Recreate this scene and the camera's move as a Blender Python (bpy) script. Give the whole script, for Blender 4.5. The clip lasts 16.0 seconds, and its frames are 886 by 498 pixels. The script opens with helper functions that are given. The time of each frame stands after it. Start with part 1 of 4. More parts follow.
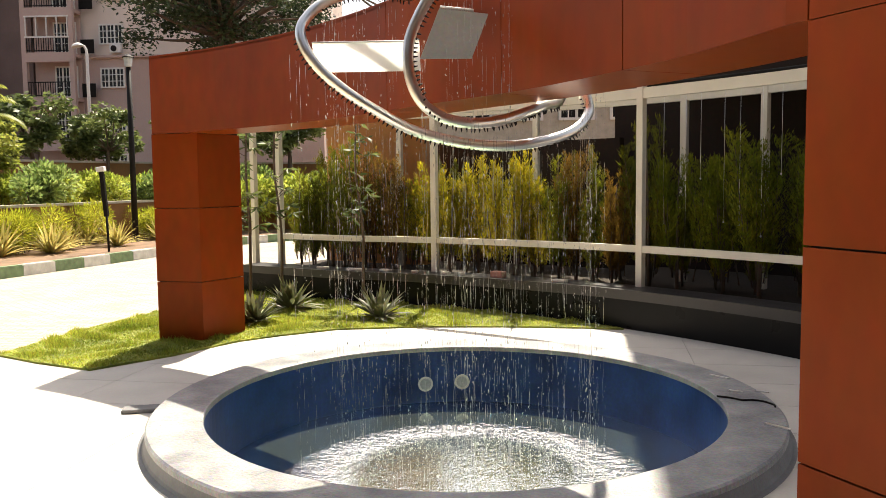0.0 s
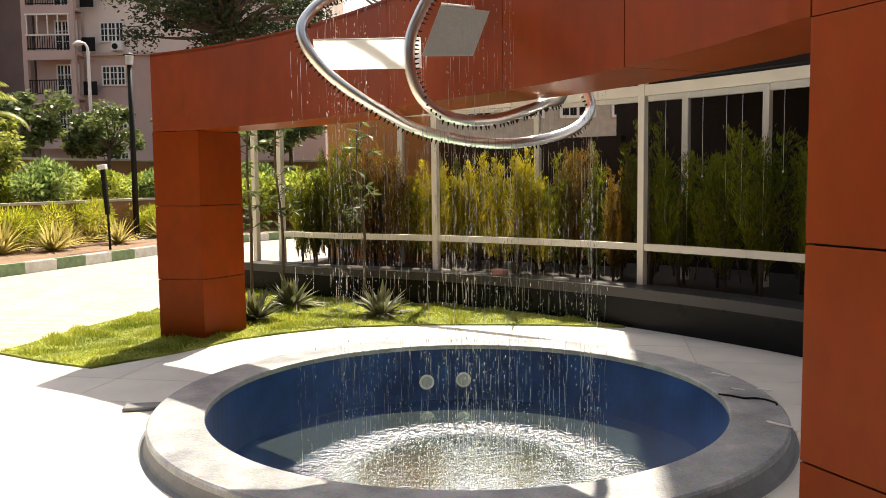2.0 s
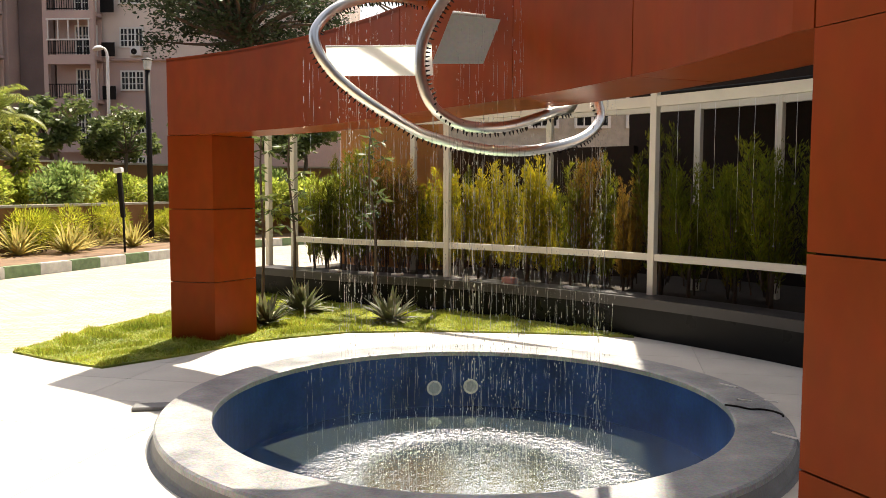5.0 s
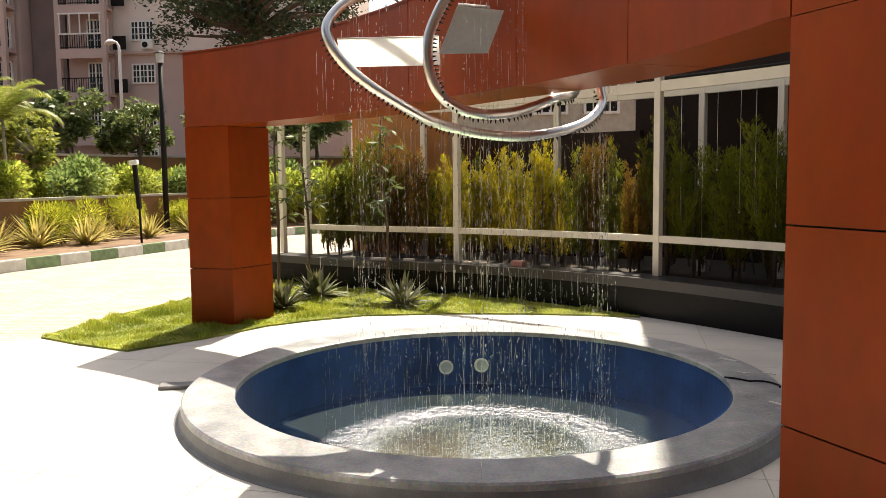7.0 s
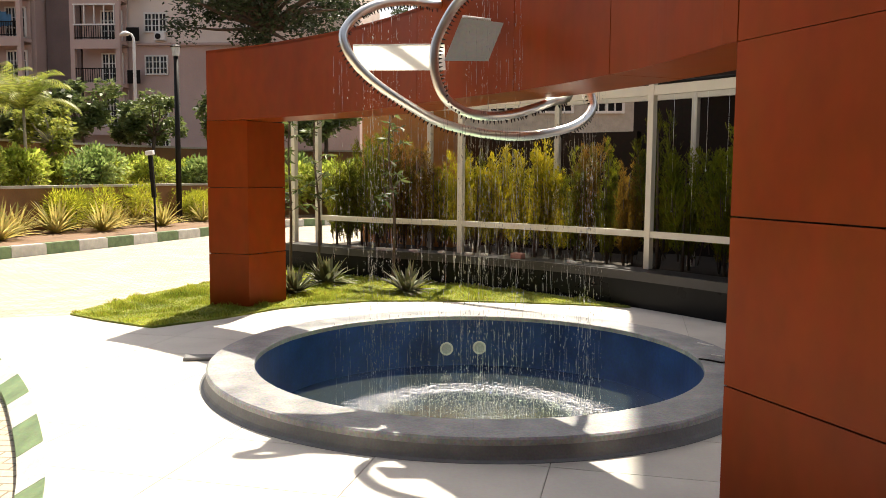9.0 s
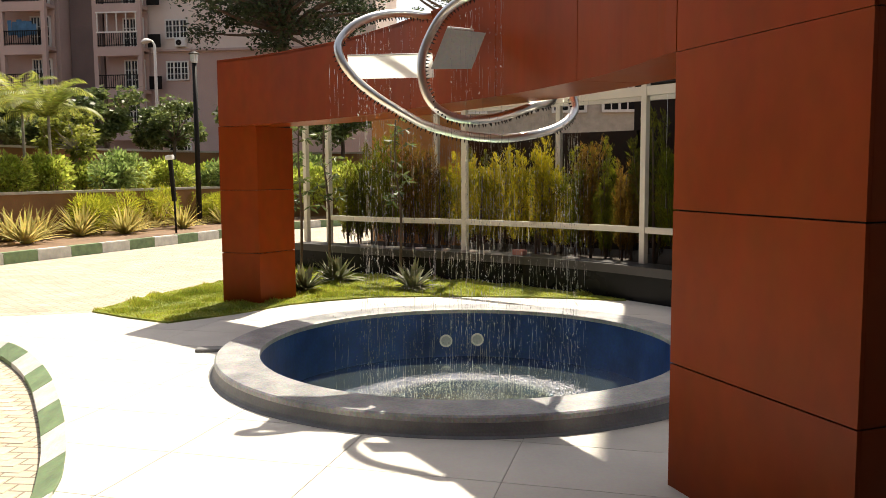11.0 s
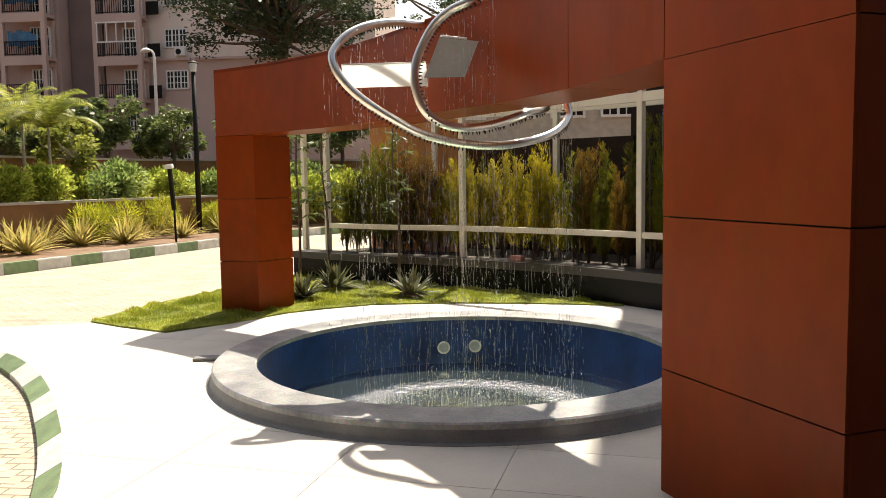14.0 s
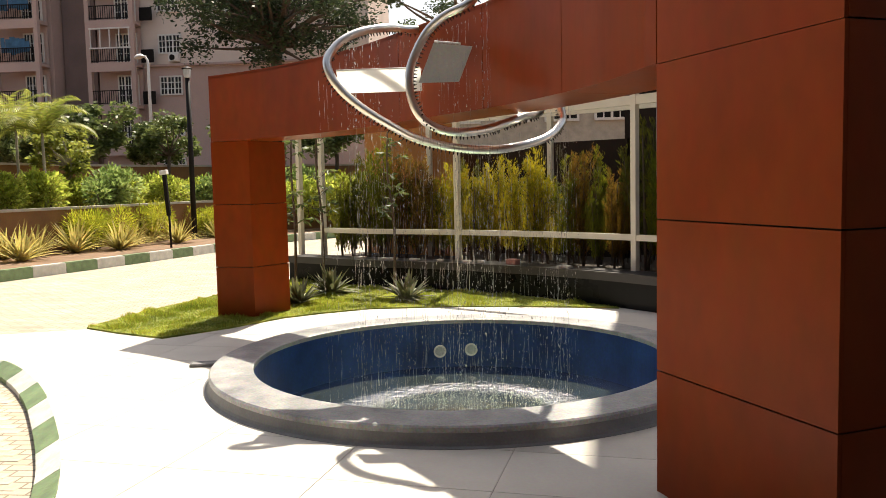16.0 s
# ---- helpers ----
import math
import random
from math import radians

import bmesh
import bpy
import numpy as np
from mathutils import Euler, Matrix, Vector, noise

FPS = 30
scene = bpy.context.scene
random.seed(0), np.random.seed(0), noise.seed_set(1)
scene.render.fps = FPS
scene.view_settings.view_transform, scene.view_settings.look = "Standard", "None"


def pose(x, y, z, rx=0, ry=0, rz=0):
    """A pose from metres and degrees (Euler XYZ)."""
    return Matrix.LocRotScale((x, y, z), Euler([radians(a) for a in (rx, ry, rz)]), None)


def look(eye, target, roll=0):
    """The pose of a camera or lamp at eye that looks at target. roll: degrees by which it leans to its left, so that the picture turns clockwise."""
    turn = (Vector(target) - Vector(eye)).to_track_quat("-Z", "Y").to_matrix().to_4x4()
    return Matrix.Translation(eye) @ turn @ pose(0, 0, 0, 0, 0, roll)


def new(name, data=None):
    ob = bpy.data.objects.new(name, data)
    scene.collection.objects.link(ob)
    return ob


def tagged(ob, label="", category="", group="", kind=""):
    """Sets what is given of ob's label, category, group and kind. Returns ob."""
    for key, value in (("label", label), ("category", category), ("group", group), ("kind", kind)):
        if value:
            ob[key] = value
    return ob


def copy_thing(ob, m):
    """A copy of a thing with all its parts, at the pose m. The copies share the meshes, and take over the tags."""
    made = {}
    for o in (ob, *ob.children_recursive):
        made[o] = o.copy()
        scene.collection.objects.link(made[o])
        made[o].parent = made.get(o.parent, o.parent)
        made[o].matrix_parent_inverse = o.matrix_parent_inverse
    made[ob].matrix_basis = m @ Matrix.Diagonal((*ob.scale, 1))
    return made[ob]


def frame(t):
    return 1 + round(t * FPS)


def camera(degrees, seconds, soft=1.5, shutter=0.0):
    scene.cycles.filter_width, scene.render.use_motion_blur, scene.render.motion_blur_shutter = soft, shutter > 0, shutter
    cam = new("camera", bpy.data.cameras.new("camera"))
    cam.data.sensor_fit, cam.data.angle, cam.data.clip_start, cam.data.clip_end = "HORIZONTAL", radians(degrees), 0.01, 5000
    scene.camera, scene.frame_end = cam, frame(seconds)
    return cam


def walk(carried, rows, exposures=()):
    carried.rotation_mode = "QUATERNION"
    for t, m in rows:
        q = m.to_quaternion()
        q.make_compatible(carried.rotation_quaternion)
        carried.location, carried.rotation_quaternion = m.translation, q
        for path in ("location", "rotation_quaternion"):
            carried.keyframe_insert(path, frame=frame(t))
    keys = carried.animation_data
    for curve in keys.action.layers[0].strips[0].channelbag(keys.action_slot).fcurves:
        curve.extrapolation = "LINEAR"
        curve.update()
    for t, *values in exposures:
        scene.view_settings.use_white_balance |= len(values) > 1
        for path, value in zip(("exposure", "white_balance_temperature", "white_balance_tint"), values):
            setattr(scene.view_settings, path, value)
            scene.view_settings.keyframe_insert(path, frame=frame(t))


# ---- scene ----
cam = camera(57.2, 16.0, soft=0.6)
PATH = [
    (0, (0.23, -0.31, 1.694), (0.161, 1.682, 1.53), -0.7),
    (0.5, (0.231, -0.309, 1.696), (0.156, 1.683, 1.534), -0.8),
    (1, (0.231, -0.308, 1.694), (0.158, 1.684, 1.526), -0.8),
    (1.5, (0.228, -0.304, 1.692), (0.151, 1.687, 1.521), -0.7),
    (2, (0.229, -0.302, 1.692), (0.157, 1.69, 1.523), -0.7),
    (2.5, (0.226, -0.312, 1.689), (0.16, 1.68, 1.515), -0.8),
    (3, (0.229, -0.311, 1.691), (0.161, 1.68, 1.513), -0.9),
    (3.5, (0.232, -0.316, 1.689), (0.159, 1.675, 1.515), -1.0),
    (4, (0.234, -0.324, 1.688), (0.154, 1.668, 1.525), -0.6),
    (6.5, (0.318, -0.46, 1.653), (0.195, 1.531, 1.51), 0.6),
    (7, (0.3, -0.601, 1.651), (0.166, 1.387, 1.475), -0.7),
    (7.5, (0.267, -0.777, 1.653), (0.175, 1.212, 1.472), -0.5),
    (8, (0.302, -0.894, 1.645), (0.186, 1.097, 1.495), 0.9),
    (8.5, (0.352, -1.046, 1.652), (0.228, 0.942, 1.47), 1.0),
    (9, (0.373, -1.209, 1.641), (0.225, 0.777, 1.455), 0.4),
    (11.5, (0.699, -1.644, 1.647), (0.493, 0.337, 1.462), -0.4),
    (12, (0.7, -1.645, 1.66), (0.503, 0.338, 1.485), -0.8),
    (12.5, (0.703, -1.648, 1.653), (0.506, 0.334, 1.482), -0.3),
    (13, (0.707, -1.655, 1.653), (0.505, 0.327, 1.48), -0.6),
    (13.5, (0.714, -1.65, 1.657), (0.516, 0.332, 1.483), -0.8),
    (14, (0.722, -1.639, 1.658), (0.516, 0.343, 1.487), -0.9),
    (14.5, (0.719, -1.655, 1.66), (0.514, 0.327, 1.49), -1.1),
    (15, (0.72, -1.663, 1.658), (0.515, 0.319, 1.486), -0.9),
    (15.5, (0.725, -1.668, 1.659), (0.519, 0.315, 1.494), -1.1),
    (16, (0.721, -1.67, 1.663), (0.527, 0.314, 1.501), -1.3),
]
EXPOSURE = 0.90
KELVIN = 6950
walk(cam, [(t, look(eye, target, roll)) for t, eye, target, roll in PATH], exposures=[(0.0, EXPOSURE + 0.24, KELVIN, 10), (6.5, EXPOSURE + 0.14, KELVIN, 10), (9.0, EXPOSURE + 0.10, KELVIN, 10), (11.5, EXPOSURE - 0.12, KELVIN, 10), (16.0, EXPOSURE - 0.07, KELVIN, 10)])

# ---- world, sun, exposure ----
world = bpy.data.worlds.new("sky_world")
scene.world = world
world.use_nodes = True
wn = world.node_tree
sky = wn.nodes.new("ShaderNodeTexSky")
sky.sky_type = "NISHITA"
sky.sun_disc = False
SUN_TO = Vector((0.10, 0.67, 1.0)).normalized()
sky.sun_elevation = math.asin(SUN_TO.z)
sky.sun_rotation = math.atan2(SUN_TO.x, SUN_TO.y)
sky.air_density, sky.dust_density, sky.ozone_density = 1.0, 3.0, 1.0
wn.nodes["Background"].inputs["Strength"].default_value = 0.10
haze = wn.nodes.new("ShaderNodeHueSaturation")
haze.inputs["Saturation"].default_value = 0.6
wn.links.new(sky.outputs["Color"], haze.inputs["Color"])
wn.links.new(haze.outputs["Color"], wn.nodes["Background"].inputs["Color"])
sun_data = bpy.data.lights.new("sun", "SUN")
sun_data.energy, sun_data.angle, sun_data.color = 5.0, radians(0.55), (1.0, 0.94, 0.82)
sun = new("sun", sun_data)
sun.matrix_world = look(SUN_TO * 60, (0, 0, 0))


# ---- materials ----
def mat(name, color, rough=0.6, vary=0.18, scale=6.0, fine=60.0, bump=0.15, metal=0.0, tint=None, rand=0.0, spec=0.5, island=0.0, stretch=(1, 1, 1)):
    """A surface with cloudy variation at a large and a small scale, and fine relief."""
    m = bpy.data.materials.new(name)
    m.use_nodes = True
    nt = m.node_tree
    n, l = nt.nodes, nt.links
    b = n["Principled BSDF"]
    b.inputs["Roughness"].default_value = rough
    b.inputs["Metallic"].default_value = metal
    b.inputs["Specular IOR Level"].default_value = spec
    tc = n.new("ShaderNodeTexCoord")
    mp = n.new("ShaderNodeMapping")
    mp.inputs["Scale"].default_value = stretch
    l.new(tc.outputs["Object"], mp.inputs["Vector"])
    big, small = n.new("ShaderNodeTexNoise"), n.new("ShaderNodeTexNoise")
    big.inputs["Scale"].default_value, big.inputs["Detail"].default_value = scale, 5
    small.inputs["Scale"].default_value, small.inputs["Detail"].default_value = fine, 3
    for t in (big, small):
        l.new(mp.outputs["Vector"], t.inputs["Vector"])
    ramp = n.new("ShaderNodeValToRGB")
    c = Vector(color)
    t2 = Vector(tint) if tint else c * (1 + vary)
    lo = c * (1 - vary)
    ramp.color_ramp.elements[0].position, ramp.color_ramp.elements[1].position = 0.3, 0.72
    ramp.color_ramp.elements[0].color = (*lo, 1)
    ramp.color_ramp.elements[1].color = (*t2, 1)
    l.new(big.outputs["Fac"], ramp.inputs["Fac"])
    mix = n.new("ShaderNodeMix")
    mix.data_type, mix.blend_type = "RGBA", "OVERLAY"
    mix.inputs["Factor"].default_value = min(0.6, vary * 1.6)
    l.new(ramp.outputs["Color"], mix.inputs["A"])
    l.new(small.outputs["Color"], mix.inputs["B"])
    out = mix.outputs["Result"]
    if rand or island:
        src = n.new("ShaderNodeObjectInfo").outputs["Random"] if rand else n.new("ShaderNodeNewGeometry").outputs["Random Per Island"]
        amt = rand or island
        rng = n.new("ShaderNodeMapRange")
        rng.inputs["To Min"].default_value, rng.inputs["To Max"].default_value = 1 - amt, 1 + amt
        l.new(src, rng.inputs["Value"])
        hsv = n.new("ShaderNodeHueSaturation")
        l.new(rng.outputs["Result"], hsv.inputs["Value"])
        l.new(out, hsv.inputs["Color"])
        out = hsv.outputs["Color"]
    l.new(out, b.inputs["Base Color"])
    if bump:
        bp = n.new("ShaderNodeBump")
        bp.inputs["Strength"].default_value, bp.inputs["Distance"].default_value = bump, 0.01
        l.new(small.outputs["Fac"], bp.inputs["Height"])
        l.new(bp.outputs["Normal"], b.inputs["Normal"])
    rr = n.new("ShaderNodeMapRange")
    rr.inputs["To Min"].default_value, rr.inputs["To Max"].default_value = max(0.02, rough - 0.1), min(1, rough + 0.1)
    l.new(big.outputs["Fac"], rr.inputs["Value"])
    l.new(rr.outputs["Result"], b.inputs["Roughness"])
    return m


def leaf_mat(name, color, tint, glow=0.35):
    """Leaf: diffuse with some light let through, varied from leaf to leaf."""
    m = mat(name, color, 0.5, 0.25, 1.2, 25.0, 0.0, tint=tint, island=0.35, spec=0.35)
    n, l = m.node_tree.nodes, m.node_tree.links
    tr = n.new("ShaderNodeBsdfTranslucent")
    ms = n.new("ShaderNodeMixShader")
    ms.inputs["Fac"].default_value = glow
    b = n["Principled BSDF"]
    l.new(b.inputs["Base Color"].links[0].from_socket, tr.inputs["Color"])
    l.new(b.outputs["BSDF"], ms.inputs[1])
    l.new(tr.outputs["BSDF"], ms.inputs[2])
    l.new(ms.outputs["Shader"], n["Material Output"].inputs["Surface"])
    return m


M_PANEL = mat("red_laminate", (0.225, 0.036, 0.0055), 0.34, 0.12, 1.3, 9.0, 0.0, tint=(0.265, 0.047, 0.0075), rand=0.05, stretch=(1, 1, 0.6), spec=0.10)
M_JOINT = mat("joint_black", (0.012, 0.008, 0.007), 0.8, 0.1)
M_PAVE = mat("pale_stone_tile", (0.60, 0.56, 0.50), 0.55, 0.09, 2.0, 45.0, 0.08, rand=0.05)
M_GROUT = mat("grout", (0.40, 0.37, 0.32), 0.9, 0.1)
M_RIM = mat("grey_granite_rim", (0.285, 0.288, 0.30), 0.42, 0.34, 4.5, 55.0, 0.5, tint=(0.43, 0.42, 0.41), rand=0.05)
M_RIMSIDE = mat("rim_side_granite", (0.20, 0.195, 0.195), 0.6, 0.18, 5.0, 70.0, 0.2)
M_BLUE = mat("blue_pool_paint", (0.008, 0.038, 0.17), 0.42, 0.25, 3.0, 35.0, 0.08, tint=(0.016, 0.07, 0.26))
M_GRANITE = mat("black_granite", (0.006, 0.006, 0.0065), 0.3, 0.25, 3.0, 90.0, 0.03, spec=0.12)
M_LEDGE = mat("grey_granite_top", (0.034, 0.030, 0.030), 0.4, 0.2, 3.0, 90.0, 0.1)
M_WHITE = mat("white_paint", (0.78, 0.72, 0.59), 0.45, 0.05, 3.0, 30.0, 0.03)
M_STEEL = mat("brushed_steel", (0.90, 0.87, 0.82), 0.32, 0.05, 4.0, 40.0, 0.02, metal=1.0)
M_GRASS = leaf_mat("grass", (0.215, 0.275, 0.03), (0.51, 0.52, 0.08), 0.5)
M_SOIL = mat("lawn_soil", (0.15, 0.20, 0.03), 0.95, 0.35, 3.0, 40.0, 0.5, tint=(0.37, 0.385, 0.065))
M_EARTH = mat("bare_earth", (0.20, 0.12, 0.07), 0.95, 0.3, 3.0, 40.0, 0.6)
M_ROAD = mat("road_paver", (0.50, 0.43, 0.33), 0.85, 0.14, 1.5, 30.0, 0.3)
rn, rl = M_ROAD.node_tree.nodes, M_ROAD.node_tree.links
rb_tex, r_mul = rn.new("ShaderNodeTexBrick"), rn.new("ShaderNodeMix")
rb_tex.inputs["Scale"].default_value = 1.0
rb_tex.inputs["Brick Width"].default_value, rb_tex.inputs["Row Height"].default_value, rb_tex.inputs["Mortar Size"].default_value = 0.2, 0.1, 0.008
rb_tex.inputs["Color1"].default_value, rb_tex.inputs["Color2"].default_value, rb_tex.inputs["Mortar"].default_value = (1, 1, 1, 1), (0.75, 0.74, 0.72, 1), (0.3, 0.28, 0.25, 1)
r_mul.data_type, r_mul.blend_type = "RGBA", "MULTIPLY"
r_mul.inputs["Factor"].default_value = 0.8
rl.new(rn["Texture Coordinate"].outputs["Object"], rb_tex.inputs["Vector"])
r_src = rn["Principled BSDF"].inputs["Base Color"].links[0].from_socket
rl.new(r_src, r_mul.inputs["A"])
rl.new(rb_tex.outputs["Color"], r_mul.inputs["B"])
rl.new(r_mul.outputs["Result"], rn["Principled BSDF"].inputs["Base Color"])
M_PAVER = mat("yellow_paver", (0.52, 0.44, 0.33), 0.85, 0.12, 6.0, 50.0, 0.4, rand=0.16)
M_GREEN = mat("kerb_green_paint", (0.17, 0.24, 0.12), 0.7, 0.25, 7.0, 50.0, 0.3, rand=0.1)
M_KWHITE = mat("kerb_white_paint", (0.60, 0.58, 0.53), 0.7, 0.18, 7.0, 50.0, 0.3, rand=0.06)


# ---- mesh helpers ----
def part(name, bm, material, parent=None, label=""):
    """Link a bmesh as one mesh object, under a thing where one is given."""
    me = bpy.data.meshes.new(name)
    bm.to_mesh(me)
    bm.free()
    me.materials.append(material)
    ob = new(name, me)
    ob.parent = parent
    if label:
        ob["label"] = label
    return ob


def thing(name, label, category, group="", kind="", at=(0, 0, 0), rz=0):
    ob = new(name)
    ob.matrix_basis = pose(*at, 0, 0, rz)
    return tagged(ob, label, category, group, kind)


def add_box(bm, size, m=Matrix(), bevel=0.0):
    g = bmesh.ops.create_cube(bm, size=1, matrix=m @ Matrix.Diagonal((*size, 1)))
    if bevel:
        vs = set(g["verts"])
        es = [e for e in bm.edges if e.verts[0] in vs and e.verts[1] in vs]
        bmesh.ops.bevel(bm, geom=es, offset=bevel, segments=1, affect="EDGES")
    return bm


def box(size, m=Matrix(), bevel=0.0):
    return add_box(bmesh.new(), size, m, bevel)


def prism(points, z0, z1, bm=None):
    """An upright block over a plan outline."""
    bm = bm or bmesh.new()
    lo = [bm.verts.new((x, y, z0)) for x, y in points]
    hi = [bm.verts.new((x, y, z1)) for x, y in points]
    k = len(points)
    f = [bm.faces.new(hi), bm.faces.new(lo[::-1])]
    for i in range(k):
        f.append(bm.faces.new((lo[i], lo[(i + 1) % k], hi[(i + 1) % k], hi[i])))
    bmesh.ops.recalc_face_normals(bm, faces=f)
    return bm


def tube(points, radius, sides=10, bm=None, radii=None):
    """A round bar along a line of points."""
    bm = bm or bmesh.new()
    pts = [Vector(p) for p in points]
    rings, side = [], Vector((0, 0, 1))
    for i, p in enumerate(pts):
        d = (pts[min(i + 1, len(pts) - 1)] - pts[max(i - 1, 0)]).normalized()
        if abs(d.dot(side)) > 0.98:
            side = Vector((1, 0, 0)) if abs(d.x) < 0.9 else Vector((0, 1, 0))
        u = d.cross(side).normalized()
        side = u.cross(d).normalized()
        r = radii[i] if radii else radius
        rings.append([bm.verts.new(p + r * (math.cos(a) * u + math.sin(a) * side)) for a in (2 * math.pi * k / sides for k in range(sides))])
    for a, b in zip(rings, rings[1:]):
        for k in range(sides):
            f = bm.faces.new((a[k], a[(k + 1) % sides], b[(k + 1) % sides], b[k]))
            f.smooth = True
    bm.faces.new(rings[0][::-1])
    bm.faces.new(rings[-1])
    return bm


def lathe(profile, centre, segs=96, bm=None, closed=True):
    """Turn a profile of (radius, height) round a vertical axis."""
    bm = bm or bmesh.new()
    rings = [[bm.verts.new((centre[0] + r * math.cos(a), centre[1] + r * math.sin(a), z)) for a in (2 * math.pi * k / segs for k in range(segs))] for r, z in profile]
    pairs = list(zip(rings, rings[1:])) + ([(rings[-1], rings[0])] if closed else [])
    for a, b in pairs:
        for k in range(segs):
            bm.faces.new((a[k], a[(k + 1) % segs], b[(k + 1) % segs], b[k]))
    bmesh.ops.recalc_face_normals(bm, faces=bm.faces)
    return bm


def spline(points, step):
    """A smooth line through the points, in short steps."""
    p = [Vector(q) for q in points]
    p = [2 * p[0] - p[1]] + p + [2 * p[-1] - p[-2]]
    out = []
    for a, b, c, d in zip(p, p[1:], p[2:], p[3:]):
        k = max(2, int((c - b).length / step))
        for i in range(k):
            t = i / k
            out.append(0.5 * (2 * b + (c - a) * t + (2 * a - 5 * b + 4 * c - d) * t * t + (3 * b - a - 3 * c + d) * t ** 3))
    out.append(p[-2])
    return out


def inside(x, y, poly):
    r = False
    for (ax, ay), (bx, by) in zip(poly, poly[1:] + poly[:1]):
        if (ay > y) != (by > y) and x < ax + (y - ay) * (bx - ax) / (by - ay):
            r = not r
    return r


def flat(points, z):
    return [(p[0], p[1], z) for p in points]


def offset_line(line, d):
    """A plan line moved sideways by d (to the left of its run)."""
    out = []
    for i, p in enumerate(line):
        t = (line[min(i + 1, len(line) - 1)] - line[max(i - 1, 0)]).normalized()
        out.append(Vector((p.x - t.y * d, p.y + t.x * d, p.z)))
    return out


def mesh_from(name, verts, faces, material, parent=None):
    me = bpy.data.meshes.new(name)
    me.from_pydata(verts, [], faces)
    me.materials.append(material)
    ob = new(name, me)
    ob.parent = parent
    return ob


# ---- ground, road, platform ----
POOL = (0.165, 5.50)
R_IN, R_OUT, RIM_Z, WATER_Z = 1.83, 2.185, 0.135, -0.40

EDGE = spline(flat([(-1.6, -8), (-1.6, -2), (-1.62, 1.2), (-1.72, 2.1), (-1.98, 2.7), (-2.3, 3.25), (-2.77, 3.95), (-3.32, 4.7), (-3.96, 5.41), (-4.6, 5.88), (-6.0, 6.3), (-9.5, 6.5)], 0), 0.25)
PLAT = [(p.x, p.y) for p in EDGE] + [(-9.5, 6.9), (-5.4, 7.25), (-4.57, 7.55), (-4.39, 8.85), (-3.98, 10.35), (-3.7, 12.6), (-3.3, 14.0), (6.0, 14.0), (9.0, 6.0), (9.0, -8.0)]
LAWN = [(-4.54, 7.60), (-3.95, 7.25), (-3.29, 6.94), (-2.75, 7.55), (-2.28, 8.28), (-1.89, 8.6), (-1.32, 8.95), (-0.33, 9.08), (0.66, 9.05), (1.45, 8.95), (1.95, 8.85),
        (1.5, 9.3), (0.8, 9.9), (-0.66, 10.75), (-1.77, 11.2), (-3.3, 12.2), (-3.75, 12.4), (-3.98, 10.35), (-4.39, 8.85)]

gb = bmesh.new()
lathe([(0.5, -0.9), (R_IN - 0.02, -0.9), (R_IN + 0.1, -0.16), (12, -0.16), (60, -0.14), (400, -0.1), (3000, 0)], POOL, 64, gb, closed=False)
tagged(part("ground", gb, M_EARTH), "bare brown earth reaching to the horizon", "ground", kind="structure")

ROAD = [(-1.65, -8), (-1.65, 1.2), (-2.1, 2.8), (-3.0, 4.2), (-4.1, 5.5), (-4.4, 8.8), (-3.95, 10.4), (-3.65, 12.6), (-3.4, 14), (-1.5, 20), (2, 27), (-6.5, 27), (-8.0, 20), (-9.75, 13.2), (-11.5, 6), (-13, -8)]
road = tagged(part("road", prism(ROAD, -0.15, -0.105), M_ROAD), "sunlit driveway of sandy concrete pavers", "road", kind="structure")

platform = thing("pavement", "pale stone paving round the fountain, dry and sunlit", "pavement", kind="structure")


def clip_to_rect(poly, x0, y0, x1, y1):
    for axis, lim, sgn in ((0, x0, 1), (0, x1, -1), (1, y0, 1), (1, y1, -1)):
        out = []
        for i, a in enumerate(poly):
            b = poly[(i + 1) % len(poly)]
            ia, ib = (a[axis] - lim) * sgn >= 0, (b[axis] - lim) * sgn >= 0
            if ia:
                out.append(a)
            if ia != ib:
                t = (lim - a[axis]) / (b[axis] - a[axis])
                out.append((a[0] + t * (b[0] - a[0]), a[1] + t * (b[1] - a[1])))
        poly = out
        if len(poly) < 3:
            return []
    return poly


def dodge_pool(poly):
    """Pull an outline out of the round basin, or drop it."""
    dense = []
    for i, a in enumerate(poly):
        b = poly[(i + 1) % len(poly)]
        k = max(1, int(math.dist(a, b) / 0.12))
        dense += [(a[0] + (b[0] - a[0]) * j / k, a[1] + (b[1] - a[1]) * j / k) for j in range(k)]
    r = R_IN + 0.15
    d = [math.dist(p, POOL) for p in dense]
    if max(d) <= r:
        return []
    if min(d) >= r:
        return poly
    return [p if q >= r else (POOL[0] + (p[0] - POOL[0]) * r / q, POOL[1] + (p[1] - POOL[1]) * r / q) for p, q in zip(dense, d)]


